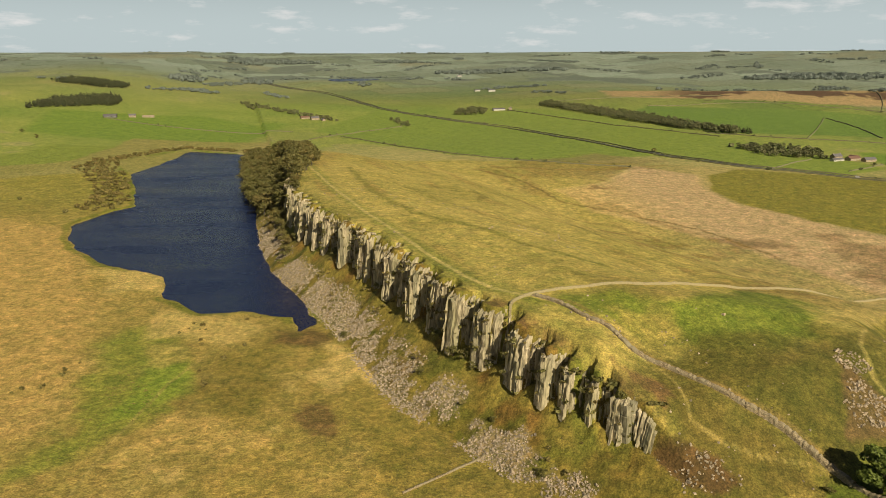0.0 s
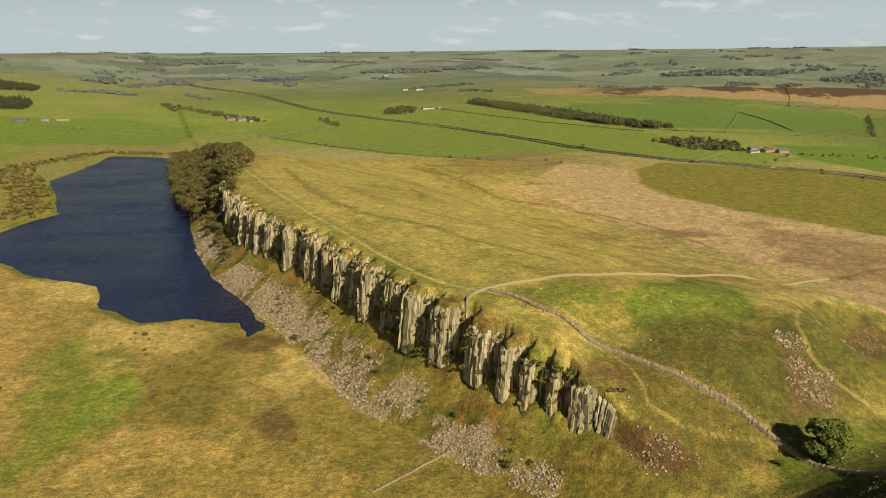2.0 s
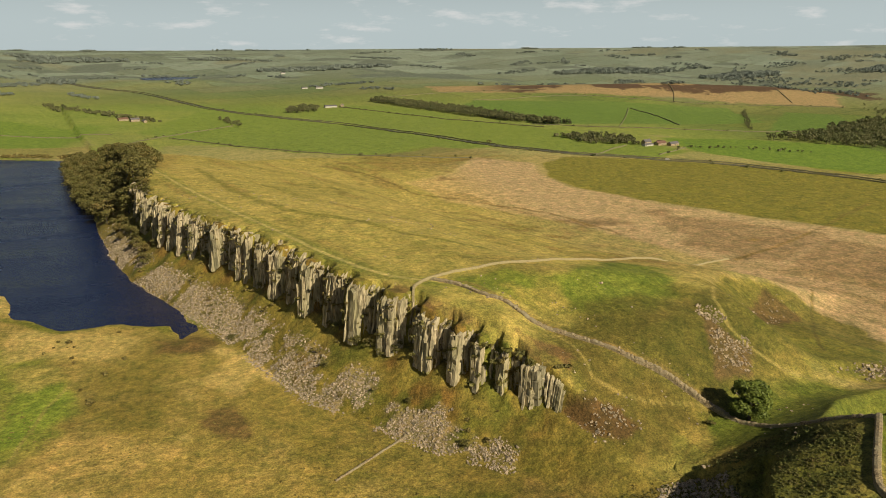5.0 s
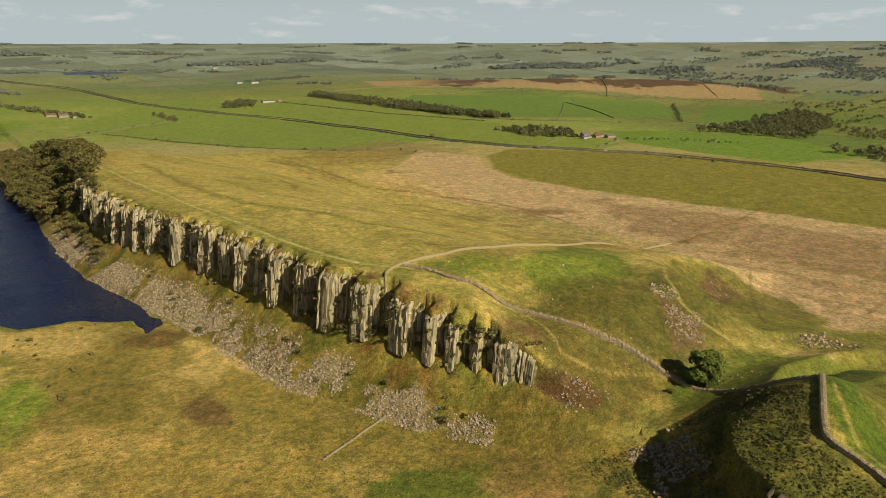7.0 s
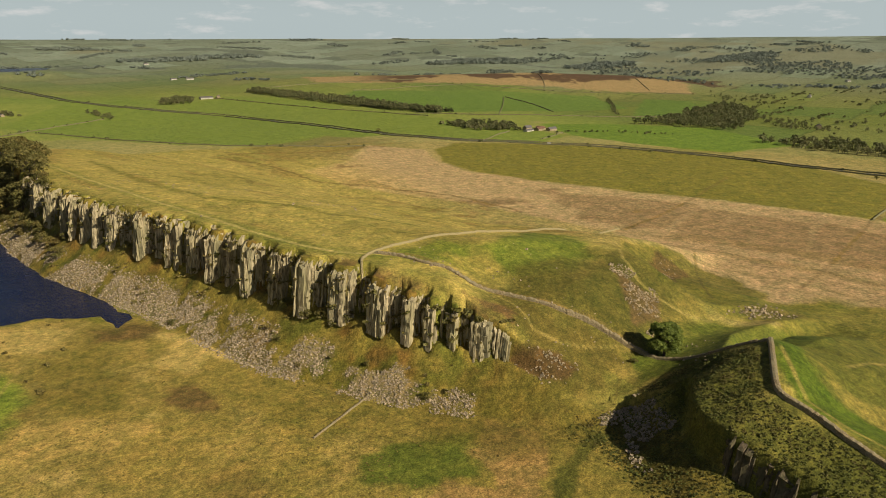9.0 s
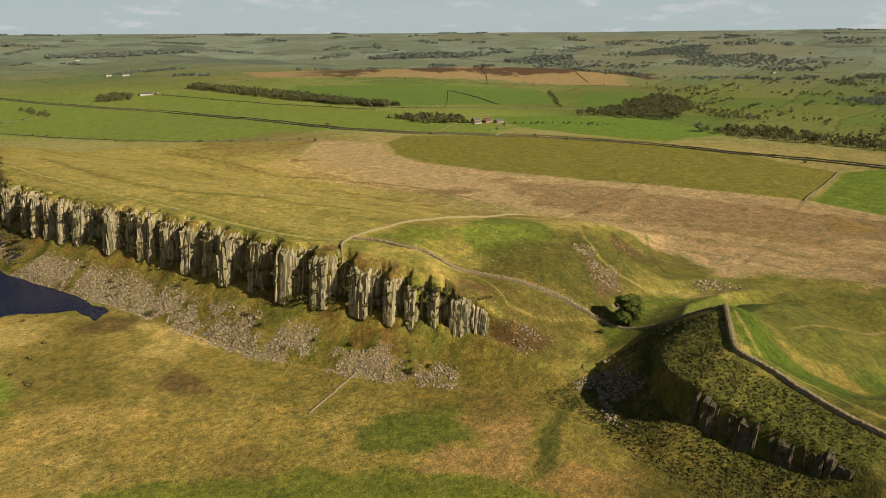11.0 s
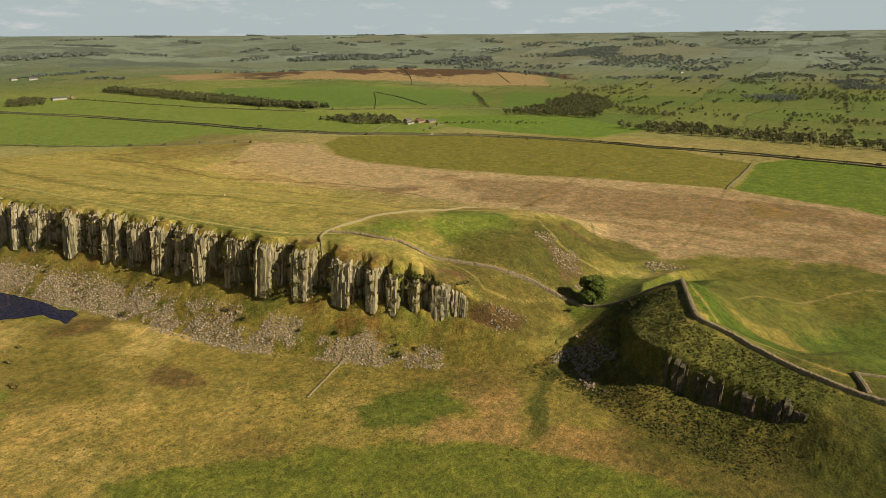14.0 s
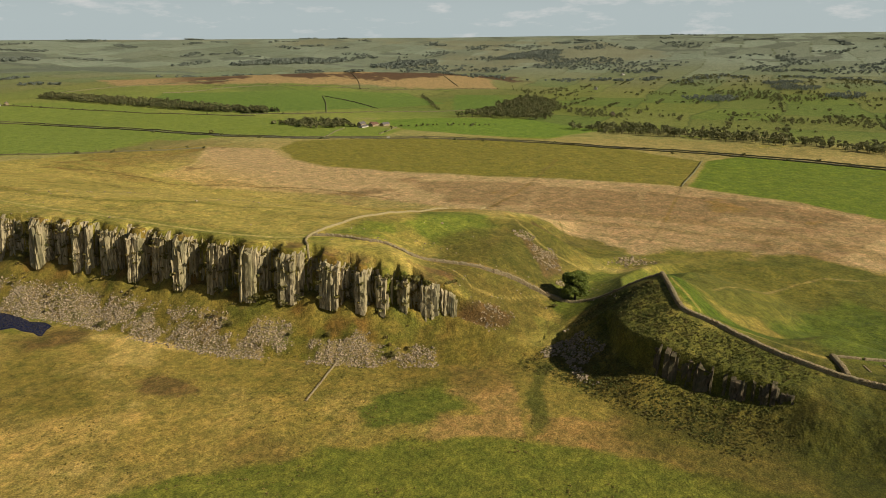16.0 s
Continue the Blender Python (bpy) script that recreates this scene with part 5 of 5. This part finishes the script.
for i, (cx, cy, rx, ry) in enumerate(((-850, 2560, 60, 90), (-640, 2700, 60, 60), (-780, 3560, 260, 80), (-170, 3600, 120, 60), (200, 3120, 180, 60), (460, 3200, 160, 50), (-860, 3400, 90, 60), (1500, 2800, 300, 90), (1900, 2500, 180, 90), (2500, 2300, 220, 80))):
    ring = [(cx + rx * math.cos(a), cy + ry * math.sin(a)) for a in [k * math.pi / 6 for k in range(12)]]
    grove("forest", in_ring(ring, 20, 40 + i, 20), (11, 17), FAR_BUSH, HAZED_WOOD, "far dark plantation on the upland", 90 + i)
for i, line in enumerate(FIELD_WALLS[5:]):
    grove("hedge", by_line(line, 26, 4, 200 + i), (2, 5), FAR_BUSH + FAR_BROAD, FAR_LEAF, "scattered thorn bushes along a field wall", 110 + i, "hedge")
grove("hedge", by_line(ROAD_LINE[3:], 42, 12, 230), (2, 4.5), FAR_BUSH, FAR_LEAF, "thorn bushes along the road", 120, "hedge")
grove("hedge", by_line([(1184, 1545), (1040, 1350), (888, 1144)], 8, 4, 231), (4, 8), FAR_BROAD, FAR_LEAF, "hedge of small trees between fields", 121, "hedge")

# scrub along the lough's far bank and on the crag
shore_scrub = [np.concatenate(v) for v in zip(*(by_line([(-330, 690), (-340, 745), (-365, 815), (-400, 880), (-445, 940), (-455, 1010)], 1.3, 24, 14), by_line([(-445, 1010), (-420, 1120), (-395, 1160), (-300, 1130), (-270, 1110)], 2.2, 10, 16)))]
dry = inside(shore_scrub[0], shore_scrub[1], LOUGH) < -5
shore_scrub = [v[dry] for v in shore_scrub]
grove("scrub", shore_scrub, (2.5, 5.5), FAR_BUSH, SHRUB, "olive willow scrub on the lough's boggy shore", 130, "shrubs")
wet = scatter(260, 9, (-190, 290), (-95, 480), lambda x, y: 0.9 * (fbm(x, y, 26, 411) > 0.28) * (inside(x, y, LOUGH) < -4))
grove("scrub", wet, (0.9, 2.2), FAR_BUSH, SHRUB, "low bushes and rushes in the bog", 131, "shrubs")
ledge = scatter(9000, 10, (-120, 210), (85, 560), lambda x, y: np.where((along(x, y, CRAG)[0] > 8.5) & (along(x, y, CRAG)[0] < 36), 0.16 * (fbm(x, y, 16, 421) > 0.10), 0))
grove("scrub", ledge, (0.8, 2.1), FAR_BUSH, SHRUB, "bracken and bilberry on the slope below the crag", 132, "shrubs", (1.0, 1.6))
knoll_scrub = scatter(16000, 12, (75, 62), (152, 176), lambda x, y: np.where(along(x, y, KNOLL)[0] < -4, (0.55 + 0.3 * fbm(x, y, 9, 431)) * smooth(y, 60, 90) * smooth(x, 74, 84), 0))
grove("scrub", knoll_scrub, (0.25, 0.6), FAR_TUFT, HEATH_SCRUB, "rough heather and bilberry on the knoll's flank", 133, "shrubs", (1.0, 1.7))
tufts = scatter(16000, 13, (-150, 60), (120, 330), lambda x, y: np.where((height(x, y) < 4) & (inside(x, y, LOUGH) < -3), 0.45 * (fbm(x, y, 22, 441) > 0.05), 0))
TUSSOCK = material("tussock_grass", (0.30, 0.235, 0.085), (0.19, 0.155, 0.05), grain=1.0, blotch=16.0, rough=0.9, bump=0, tint=(0.19, 0.18, 0.045), per="island", translucent=0.2)
grove("tussocks", tufts, (0.22, 0.5), FAR_TUFT, TUSSOCK, "tan tussocks of bog grass", 134, "grass", (1.2, 2.0))


# turf and bushes on the crag's ledges
tops = [(px, py, high) for run, px, py, low, high, r, *_ in place_columns() if math.sin(px * 12.9 + py * 7.7) > 0.15]
grove("ledge_turf", tuple(np.array(v) for v in zip(*tops)), (0.4, 0.9), FAR_BUSH, SHRUB, "heather and grass on the crag's ledges", 135, "shrubs", (1.2, 2.0))
gully = [(px, py, float(height(px, py))) for run, px, py, low, high, r, *_ in place_columns() if (128 < run < 175 and math.sin(px * 5.1 + py * 3.3) > 0.2) or math.sin(px * 5.1 + py * 3.3) > 0.8]
gully = [g for g in gully if g[2] < 34]
grove("gully_bushes", tuple(np.array(v) for v in zip(*gully)), (1.6, 4.0), FAR_BUSH, LEAF, "green bushes rooted in the crag's gullies", 136, "shrubs", (0.9, 1.3))


def tree(shape, leaf, at, high, wide, turn, label, category="tree", group="", cache={}):
    """One tree: a trunk with limbs, and a crown of leaf sprays; alike trees share their meshes."""
    key = (shape, leaf.name)
    if key not in cache:
        wood, crown = TREE_SHAPES[shape]
        cache[key] = (quad_mesh("trunk", wood, [BARK]), quad_mesh("crown", crown, [leaf]))
    root = thing("tree", label, category, at, group)
    root.matrix_basis = Matrix.Translation(at) @ Matrix.Rotation(turn, 4, "Z") @ Matrix.Diagonal((high * wide, high * wide, high, 1))
    for name, me in zip(("trunk", "crown"), cache[key]):
        ob = new(name, me)
        ob.parent = root
    return root


def sycamore():
    rng = np.random.RandomState(77)
    wood = [stem((0, 0, -0.04), (0.005, 0, 0.16), 0.036, 0.027, 8), stem((0.005, 0, 0.15), (0, 0.01, 0.42), 0.026, 0.014, 6)]
    lobes = []
    for k in range(44):
        a, h = k * 2.4, 0.24 + 0.62 * rng.uniform(0, 1)
        reach = 0.30 * math.sqrt(max(0.05, 1 - ((h - 0.5) / 0.46) ** 2)) * rng.uniform(0.65, 1.05)
        tip = (reach * math.cos(a), reach * math.sin(a), h)
        lobes.append((*tip, rng.uniform(0.085, 0.135), 0.85))
        wood.append(stem((0.0, 0.0, 0.15 + 0.3 * h), tip, 0.012, 0.003, 4))
    lobes.append((0, 0, 0.86, 0.12, 0.9))
    return np.concatenate(wood), leaf_cloud(rng, lobes, 8000, 0.021)


TREE_SHAPES = {"sycamore": sycamore()}
for k in range(6):
    TREE_SHAPES["broad%d" % k] = broadleaf(500 + k, 620, 0.034)
for k in range(2):
    TREE_SHAPES["pine%d" % k] = broadleaf(520 + k, 420, 0.04)
tree("sycamore", SYCAMORE_LEAF, (143, 194.8, float(height(143, 194.8))), 16.2, 1.32, 0.4, "lone green sycamore in the gap beside the ruined wall")
wood_x, wood_y, wood_z = in_ring([(-97, 505), (-106, 545), (-114, 640), (-116, 690), (-128, 770), (-150, 850), (-182, 930), (-225, 1020), (-262, 1080), (-268, 1010), (-232, 860), (-196, 745), (-158, 640), (-128, 560)], 11.6, 15, 3)
rng = random.Random(23)
for x, y, z in zip(wood_x, wood_y, wood_z):
    small = y < 600
    lime = rng.random() < (0.35 if small else 0.12)
    tree("broad%d" % rng.randrange(6), SHRUB if lime else LEAF, (x, y, z - 0.2), rng.uniform(7, 10) if small else rng.uniform(13, 19), rng.uniform(0.95, 1.35), rng.uniform(0, 6.28),
         "olive broadleaf tree in the wood above the lough" if not lime else "yellow-green young tree at the wood's edge", group="trees of the lough wood")
for x, y, z in zip(*in_ring([(-90, 478), (-98, 520), (-112, 600), (-122, 660), (-158, 660), (-140, 590), (-122, 530), (-106, 480)], 9.5, 19, 3)):
    tree("broad%d" % rng.randrange(6), SHRUB if rng.random() < 0.45 else LEAF, (x, y, z - 0.2), rng.uniform(4, 9), rng.uniform(0.95, 1.4), rng.uniform(0, 6.28),
         "young broadleaf tree on the steep bank above the lough", group="trees of the lough wood")
for x, y, s in ((-6, 290, 2.6), (38, 217, 2.8), (127, 195.5, 2.2), (-48, 352, 3.0), (23, 247, 2.0), (24, 272, 3.2), (6, 300, 3.6), (0, 313, 3.0), (14, 283, 4.0), (9, 290, 4.5), (3, 304, 4.2), (18, 277, 3.5), (-63, 436, 4), (-70, 452, 3.5), (66, 224, 2.4)):
    tree("broad%d" % (int(abs(x)) % 6), LEAF, (x, y, float(height(x, y)) - 0.2), s * 1.25, 1.5, x, "small thorn bush on the slope below the crag", "bush", "bushes below the crag")
for x, y, s in ((338, 1066, 7), (-659, 1197, 7), (-710, 1247, 7), (-434, 738, 4), (705, 470, 5), (742, 410, 4), (560, 805, 4)):
    tree("broad%d" % (int(abs(x)) % 6), LEAF, (x, y, float(height(x, y)) - 0.2), s, 1.3, x, "lone thorn tree in open pasture", "tree", "lone thorn trees")

# small blocks of far woodland, dotted over the uplands
spots = random.Random(31)
block_x, block_y = [], []
for _ in range(120):
    bearing, reach = radians(spots.uniform(-38, 82)), spots.uniform(2100, 4500)
    cx, cy = reach * math.sin(bearing), reach * math.cos(bearing)
    lie, half_long, half_deep = spots.uniform(0, 3.14), spots.uniform(30, 130), spots.uniform(10, 32)
    for _ in range(int(half_long * half_deep / 60)):
        u, v = spots.uniform(-half_long, half_long), spots.uniform(-half_deep, half_deep)
        block_x.append(cx + u * math.cos(lie) - v * math.sin(lie))
        block_y.append(cy + u * math.sin(lie) + v * math.cos(lie))
block_x, block_y = np.array(block_x), np.array(block_y)
grove("far_woods", (block_x, block_y, height(block_x, block_y)), (6, 11), FAR_BUSH, HAZED_WOOD, "small dark woods dotted over far uplands", 140)
hedge_x, hedge_y, hedge_z = in_ring([(900, 300), (1500, 250), (2200, 500), (2300, 1300), (1500, 1450), (1250, 1150), (960, 800)], 11, 33)
c5, s5 = math.cos(0.42), math.sin(0.42)
hu = (c5 * hedge_x + s5 * hedge_y) / 130
hv = (-s5 * hedge_x + c5 * hedge_y) / 90
rows = np.minimum(np.abs(hu - np.round(hu)) * 130, np.abs(hv - np.round(hv)) * 90) < 3.5
rows &= lattice(np.round(hu), np.round(hv), 5) > 0.45
grove("hedge", (hedge_x[rows], hedge_y[rows], hedge_z[rows]), (3, 8), FAR_BUSH + FAR_BROAD, FAR_LEAF, "hedgerow trees between the valley fields", 141, "hedge")

# loose boulders on the slopes
outcrop = scatter(2600, 17, (138, 208), (178, 254), lambda x, y: np.where(np.abs(along(x, y, [(158, 246), (163, 232), (150, 217)])[0]) < 9, 0.55 * (fbm(x, y, 8, 481) > -0.1), 0))
boulders("scree", outcrop, (0.35, 0.9), 26, "grey outcrop rubble on the slope south of the wall")
mound = scatter(900, 18, (206, 208), (262, 232), lambda x, y: np.exp(-((x - 232) / 14) ** 2 - ((y - 219) / 5) ** 2))
boulders("boulders", mound, (0.4, 1.1), 27, "dark rocky mound in the valley turf")
ledge_rubble = scatter(500, 20, (73, 193), (101, 214), lambda x, y: np.exp(-((x - 87) / 9) ** 2 - ((y - 203) / 5) ** 2))
boulders("boulders", ledge_rubble, (0.3, 0.8), 28, "grey rubble in a bare brown scar below the crag's end")
brow_rubble = scatter(700, 21, (188, 264), (262, 318), lambda x, y: np.where(np.abs(along(x, y, [(194, 270), (225, 288), (254, 306)])[0]) < 7, 0.4, 0))
boulders("boulders", brow_rubble, (0.3, 0.7), 29, "small dark outcrops along the slope's broken brow")
loose = scatter(5000, 14, (60, 160), (230, 330), lambda x, y: np.where((along(x, y, CRAG)[0] < 0) & (along(x, y, KNOLL)[0] < 30), 0.10 * (fbm(x, y, 20, 451) > 0.1), 0))
boulders("boulders", loose, (0.3, 0.8), 22, "scattered grey boulders in the turf by the gap")
shade_scree = scatter(4500, 15, (84, 138), (128, 176), lambda x, y: np.where((height(x, y) < 9) & (height(x, y) > 1.2), 0.5 * (fbm(x, y, 12, 461) > 0.1), 0))
boulders("scree", shade_scree, (0.4, 1.0), 24, "grey boulder scree on the knoll's shaded foot")
top_stones = scatter(16000, 16, (-110, 225), (90, 560), lambda x, y: np.where((along(x, y, CRAG)[0] < 1) & (along(x, y, CRAG)[0] > -130), 0.035 * (fbm(x, y, 30, 471) > 0.15), 0))
boulders("boulders", top_stones, (0.3, 0.9), 25, "pale stones in the plateau's rough grass")


def face_places(count, seed):
    """Footholds on the crag's face, most of them in the gullies."""
    r = random.Random(seed)
    out = []
    while len(out) < count:
        run = r.uniform(60, 500)
        stand = float(rib(run))
        if r.random() < 0.85 * stand:
            continue
        x, y, tx, ty, top, foot = crag_point(run)
        v = r.uniform(0.2, 0.92)
        d = 13.0 * (stand - 0.58) + 5.7 - 2.0 * v
        out.append((x - ty * d, y + tx * d, foot - 3 + v * (top - foot + 3) - 0.8))
    return tuple(np.array(q) for q in zip(*out))


grove("face_turf", face_places(520, 71), (0.8, 2.0), FAR_BUSH, SHRUB, "brown heather and turf on the crag's broken face", 137, "shrubs", (0.9, 1.6))
grove("face_bushes", face_places(130, 72), (1.4, 3.0), FAR_BUSH, LEAF, "green bushes clinging to the crag's gullies", 138, "shrubs", (0.8, 1.2))


# ---------------------------------------------------------------- farms
def block(bm, x0, x1, y0, y1, z0, z1):
    v = [bm.verts.new(p) for p in ((x0, y0, z0), (x1, y0, z0), (x1, y1, z0), (x0, y1, z0), (x0, y0, z1), (x1, y0, z1), (x1, y1, z1), (x0, y1, z1))]
    for f in ((0, 3, 2, 1), (4, 5, 6, 7), (0, 1, 5, 4), (1, 2, 6, 5), (2, 3, 7, 6), (3, 0, 4, 7)):
        bm.faces.new([v[i] for i in f])


def house(at, turn, long, deep, eaves, ridge, wall, roof, label, windows=3, storeys=1, chimneys=1, category="house"):
    x, y = at
    z = float(height(x, y)) - 0.3
    root = thing("house", label, category, (x, y, z), "farm buildings")
    root.rotation_euler = (0, 0, radians(turn))
    a, b = long / 2, deep / 2
    bm = bmesh.new()
    ring = [(-b, 0), (b, 0), (b, eaves), (0, ridge), (-b, eaves)]
    ends = [[bm.verts.new((s * a, u, v - (0.6 if v == 0 else 0))) for u, v in ring] for s in (-1, 1)]
    for k in range(5):
        if k not in (2, 3):
            bm.faces.new((ends[0][k], ends[0][(k + 1) % 5], ends[1][(k + 1) % 5], ends[1][k]))
    bm.faces.new(ends[0][::-1])
    bm.faces.new(ends[1])
    bmesh.ops.recalc_face_normals(bm, faces=bm.faces)
    part("wall", bm, wall, root)
    bm = bmesh.new()
    g, drop = 0.35, (ridge - eaves) / b * 0.35
    for s in (-1, 1):
        lo, hi = [], []
        for t in (-a - g, a + g):
            for lift, into in ((0.06, lo), (0.32, hi)):
                into += [bm.verts.new((t, s * (b + g), eaves - drop + lift)), bm.verts.new((t, 0, ridge + lift))]
        for f in ((hi[0], hi[1], hi[3], hi[2]), (lo[0], lo[2], lo[3], lo[1]), (lo[0], hi[0], hi[2], lo[2]), (lo[0], lo[1], hi[1], hi[0]), (lo[2], hi[2], hi[3], lo[3])):
            bm.faces.new(f)
    bmesh.ops.recalc_face_normals(bm, faces=bm.faces)
    part("roof", bm, roof, root)
    for k in range(chimneys):
        bm = bmesh.new()
        cx = (-a + 0.8) if k == 0 else (a - 0.8)
        block(bm, cx - 0.45, cx + 0.45, -0.35, 0.35, ridge - 0.5, ridge + 1.3)
        block(bm, cx - 0.2, cx + 0.2, -0.18, 0.18, ridge + 1.3, ridge + 1.75)
        part("chimney", bm, wall, root)
    for side in (-1, 1):
        for floor in range(storeys):
            for k in range(windows):
                wx, wz = -a + (k + 0.5) * long / windows, 1.0 + 2.6 * floor
                bm = bmesh.new()
                block(bm, wx - 0.6, wx + 0.6, side * b - 0.06, side * b + 0.06, wz, wz + 1.3)
                frame_ob = part("window", bm, FRAME_PAINT, root)
                bm = bmesh.new()
                block(bm, wx - 0.48, wx + 0.48, side * b - 0.08, side * b + 0.08, wz + 0.12, wz + 1.18)
                part("pane", bm, PANE, frame_ob)
    bm = bmesh.new()
    block(bm, a * 0.15 - 0.5, a * 0.15 + 0.5, -b - 0.07, -b + 0.05, 0, 2.05)
    part("door", bm, TIMBER, root)
    return root


house((572, 985), 20, 15, 8, 5.2, 8.2, SANDSTONE, SLATE, "two-storey sandstone farmhouse with a slate roof", 4, 2, 2)
house((590, 975), 25, 22, 9, 3.6, 6.4, SANDSTONE, RED_ROOF, "long stone barn with a dull red roof", 3, 1, 0, "barn")
house((606, 964), 20, 20, 8, 3.4, 6.0, SANDSTONE, SLATE, "low stone byre with a pale slate roof", 3, 1, 0, "barn")
house((564, 968), 22, 20, 7, 2.8, 4.2, WHITEWASH, SLATE, "low pale farm shed with a shallow roof", 4, 1, 0, "shed")
house((598, 985), 110, 14, 7, 3.2, 5.6, SANDSTONE, RED_ROOF, "short red-roofed stone byre", 2, 1, 0, "barn")
house((170, 1790), 10, 30, 14, 4.0, 6.6, WHITEWASH, SLATE, "long pale farm shed among shelter trees", 4, 1, 0, "barn")
house((200, 1800), 80, 16, 8, 4.2, 7.0, SANDSTONE, SLATE, "stone farmhouse with a slate roof by the shed", 3, 2, 2)
house((-255, 1575), 30, 18, 8, 4.6, 7.4, SANDSTONE, SLATE, "sandstone farmhouse among hedgerow trees", 3, 2, 2)
house((-280, 1592), 35, 20, 9, 3.6, 6.2, SANDSTONE, RED_ROOF, "stone barn with a weathered red roof", 3, 1, 0, "barn")
house((-235, 1560), 120, 12, 7, 3.2, 5.4, SANDSTONE, SLATE, "small stone outbuilding by the farm lane", 2, 1, 0, "barn")
house((-676, 1520), 15, 26, 14, 4.4, 6.8, SLATE, SLATE, "dark modern farm shed beside stone ruins", 4, 1, 0, "shed")
house((-640, 1545), 20, 14, 8, 4.4, 7.4, SANDSTONE, SLATE, "pale sandstone farmhouse on the north hillside", 3, 2, 2)
house((-612, 1560), 20, 24, 6, 2.8, 4.6, SANDSTONE, SANDSTONE, "low pale stone byre in a walled yard", 4, 1, 0, "barn")
house((1085, 830), 40, 14, 8, 5.0, 7.6, SANDSTONE, SLATE, "sandstone house in the valley trees", 3, 2, 2)
house((195, 2300), 10, 22, 9, 4.4, 7.0, WHITEWASH, SLATE, "far whitewashed farmhouse among green fields", 3, 1, 1)
house((150, 2320), 20, 18, 9, 3.8, 6.0, WHITEWASH, SLATE, "far whitewashed barn beside its farmhouse", 3, 1, 0, "barn")
house((120, 3000), 10, 18, 9, 4.4, 7.0, WHITEWASH, SLATE, "far white upland farmhouse", 3, 1, 1)
house((1640, 1280), 30, 20, 9, 4.8, 7.4, WHITEWASH, SLATE, "far white house on the valley side", 3, 2, 1)
house((2100, 1500), 10, 20, 9, 4.8, 7.4, WHITEWASH, SLATE, "far white farm on the opposite slope", 3, 2, 1)


def van(at, turn, paint, label):
    x, y = at
    z = float(height(x, y)) + 0.36
    root = thing("van", label, "vehicle", (x, y, z))
    root.rotation_euler = (0, 0, radians(turn))
    bm = bmesh.new()
    block(bm, -2.6, 2.0, -0.95, 0.95, 0.4, 2.4)
    block(bm, 2.0, 2.8, -0.9, 0.9, 0.4, 1.3)
    bmesh.ops.bevel(bm, geom=bm.edges[:], offset=0.12, segments=2, affect="EDGES")
    part("body", bm, paint, root)
    bm = bmesh.new()
    block(bm, 1.95, 2.06, -0.8, 0.8, 1.4, 2.2)
    part("windscreen", bm, PANE, root)
    for wx in (-1.7, 1.8):
        for wy in (-0.9, 0.9):
            bm = bmesh.new()
            bmesh.ops.create_cone(bm, cap_ends=True, segments=14, radius1=0.36, radius2=0.36, depth=0.24, matrix=Matrix.Translation((wx, wy, 0.36)) @ Matrix.Rotation(radians(90), 4, "X"))
            part("wheel", bm, ROAD, root)


van((517, 839), -40, WHITEWASH, "white van standing on the country road")
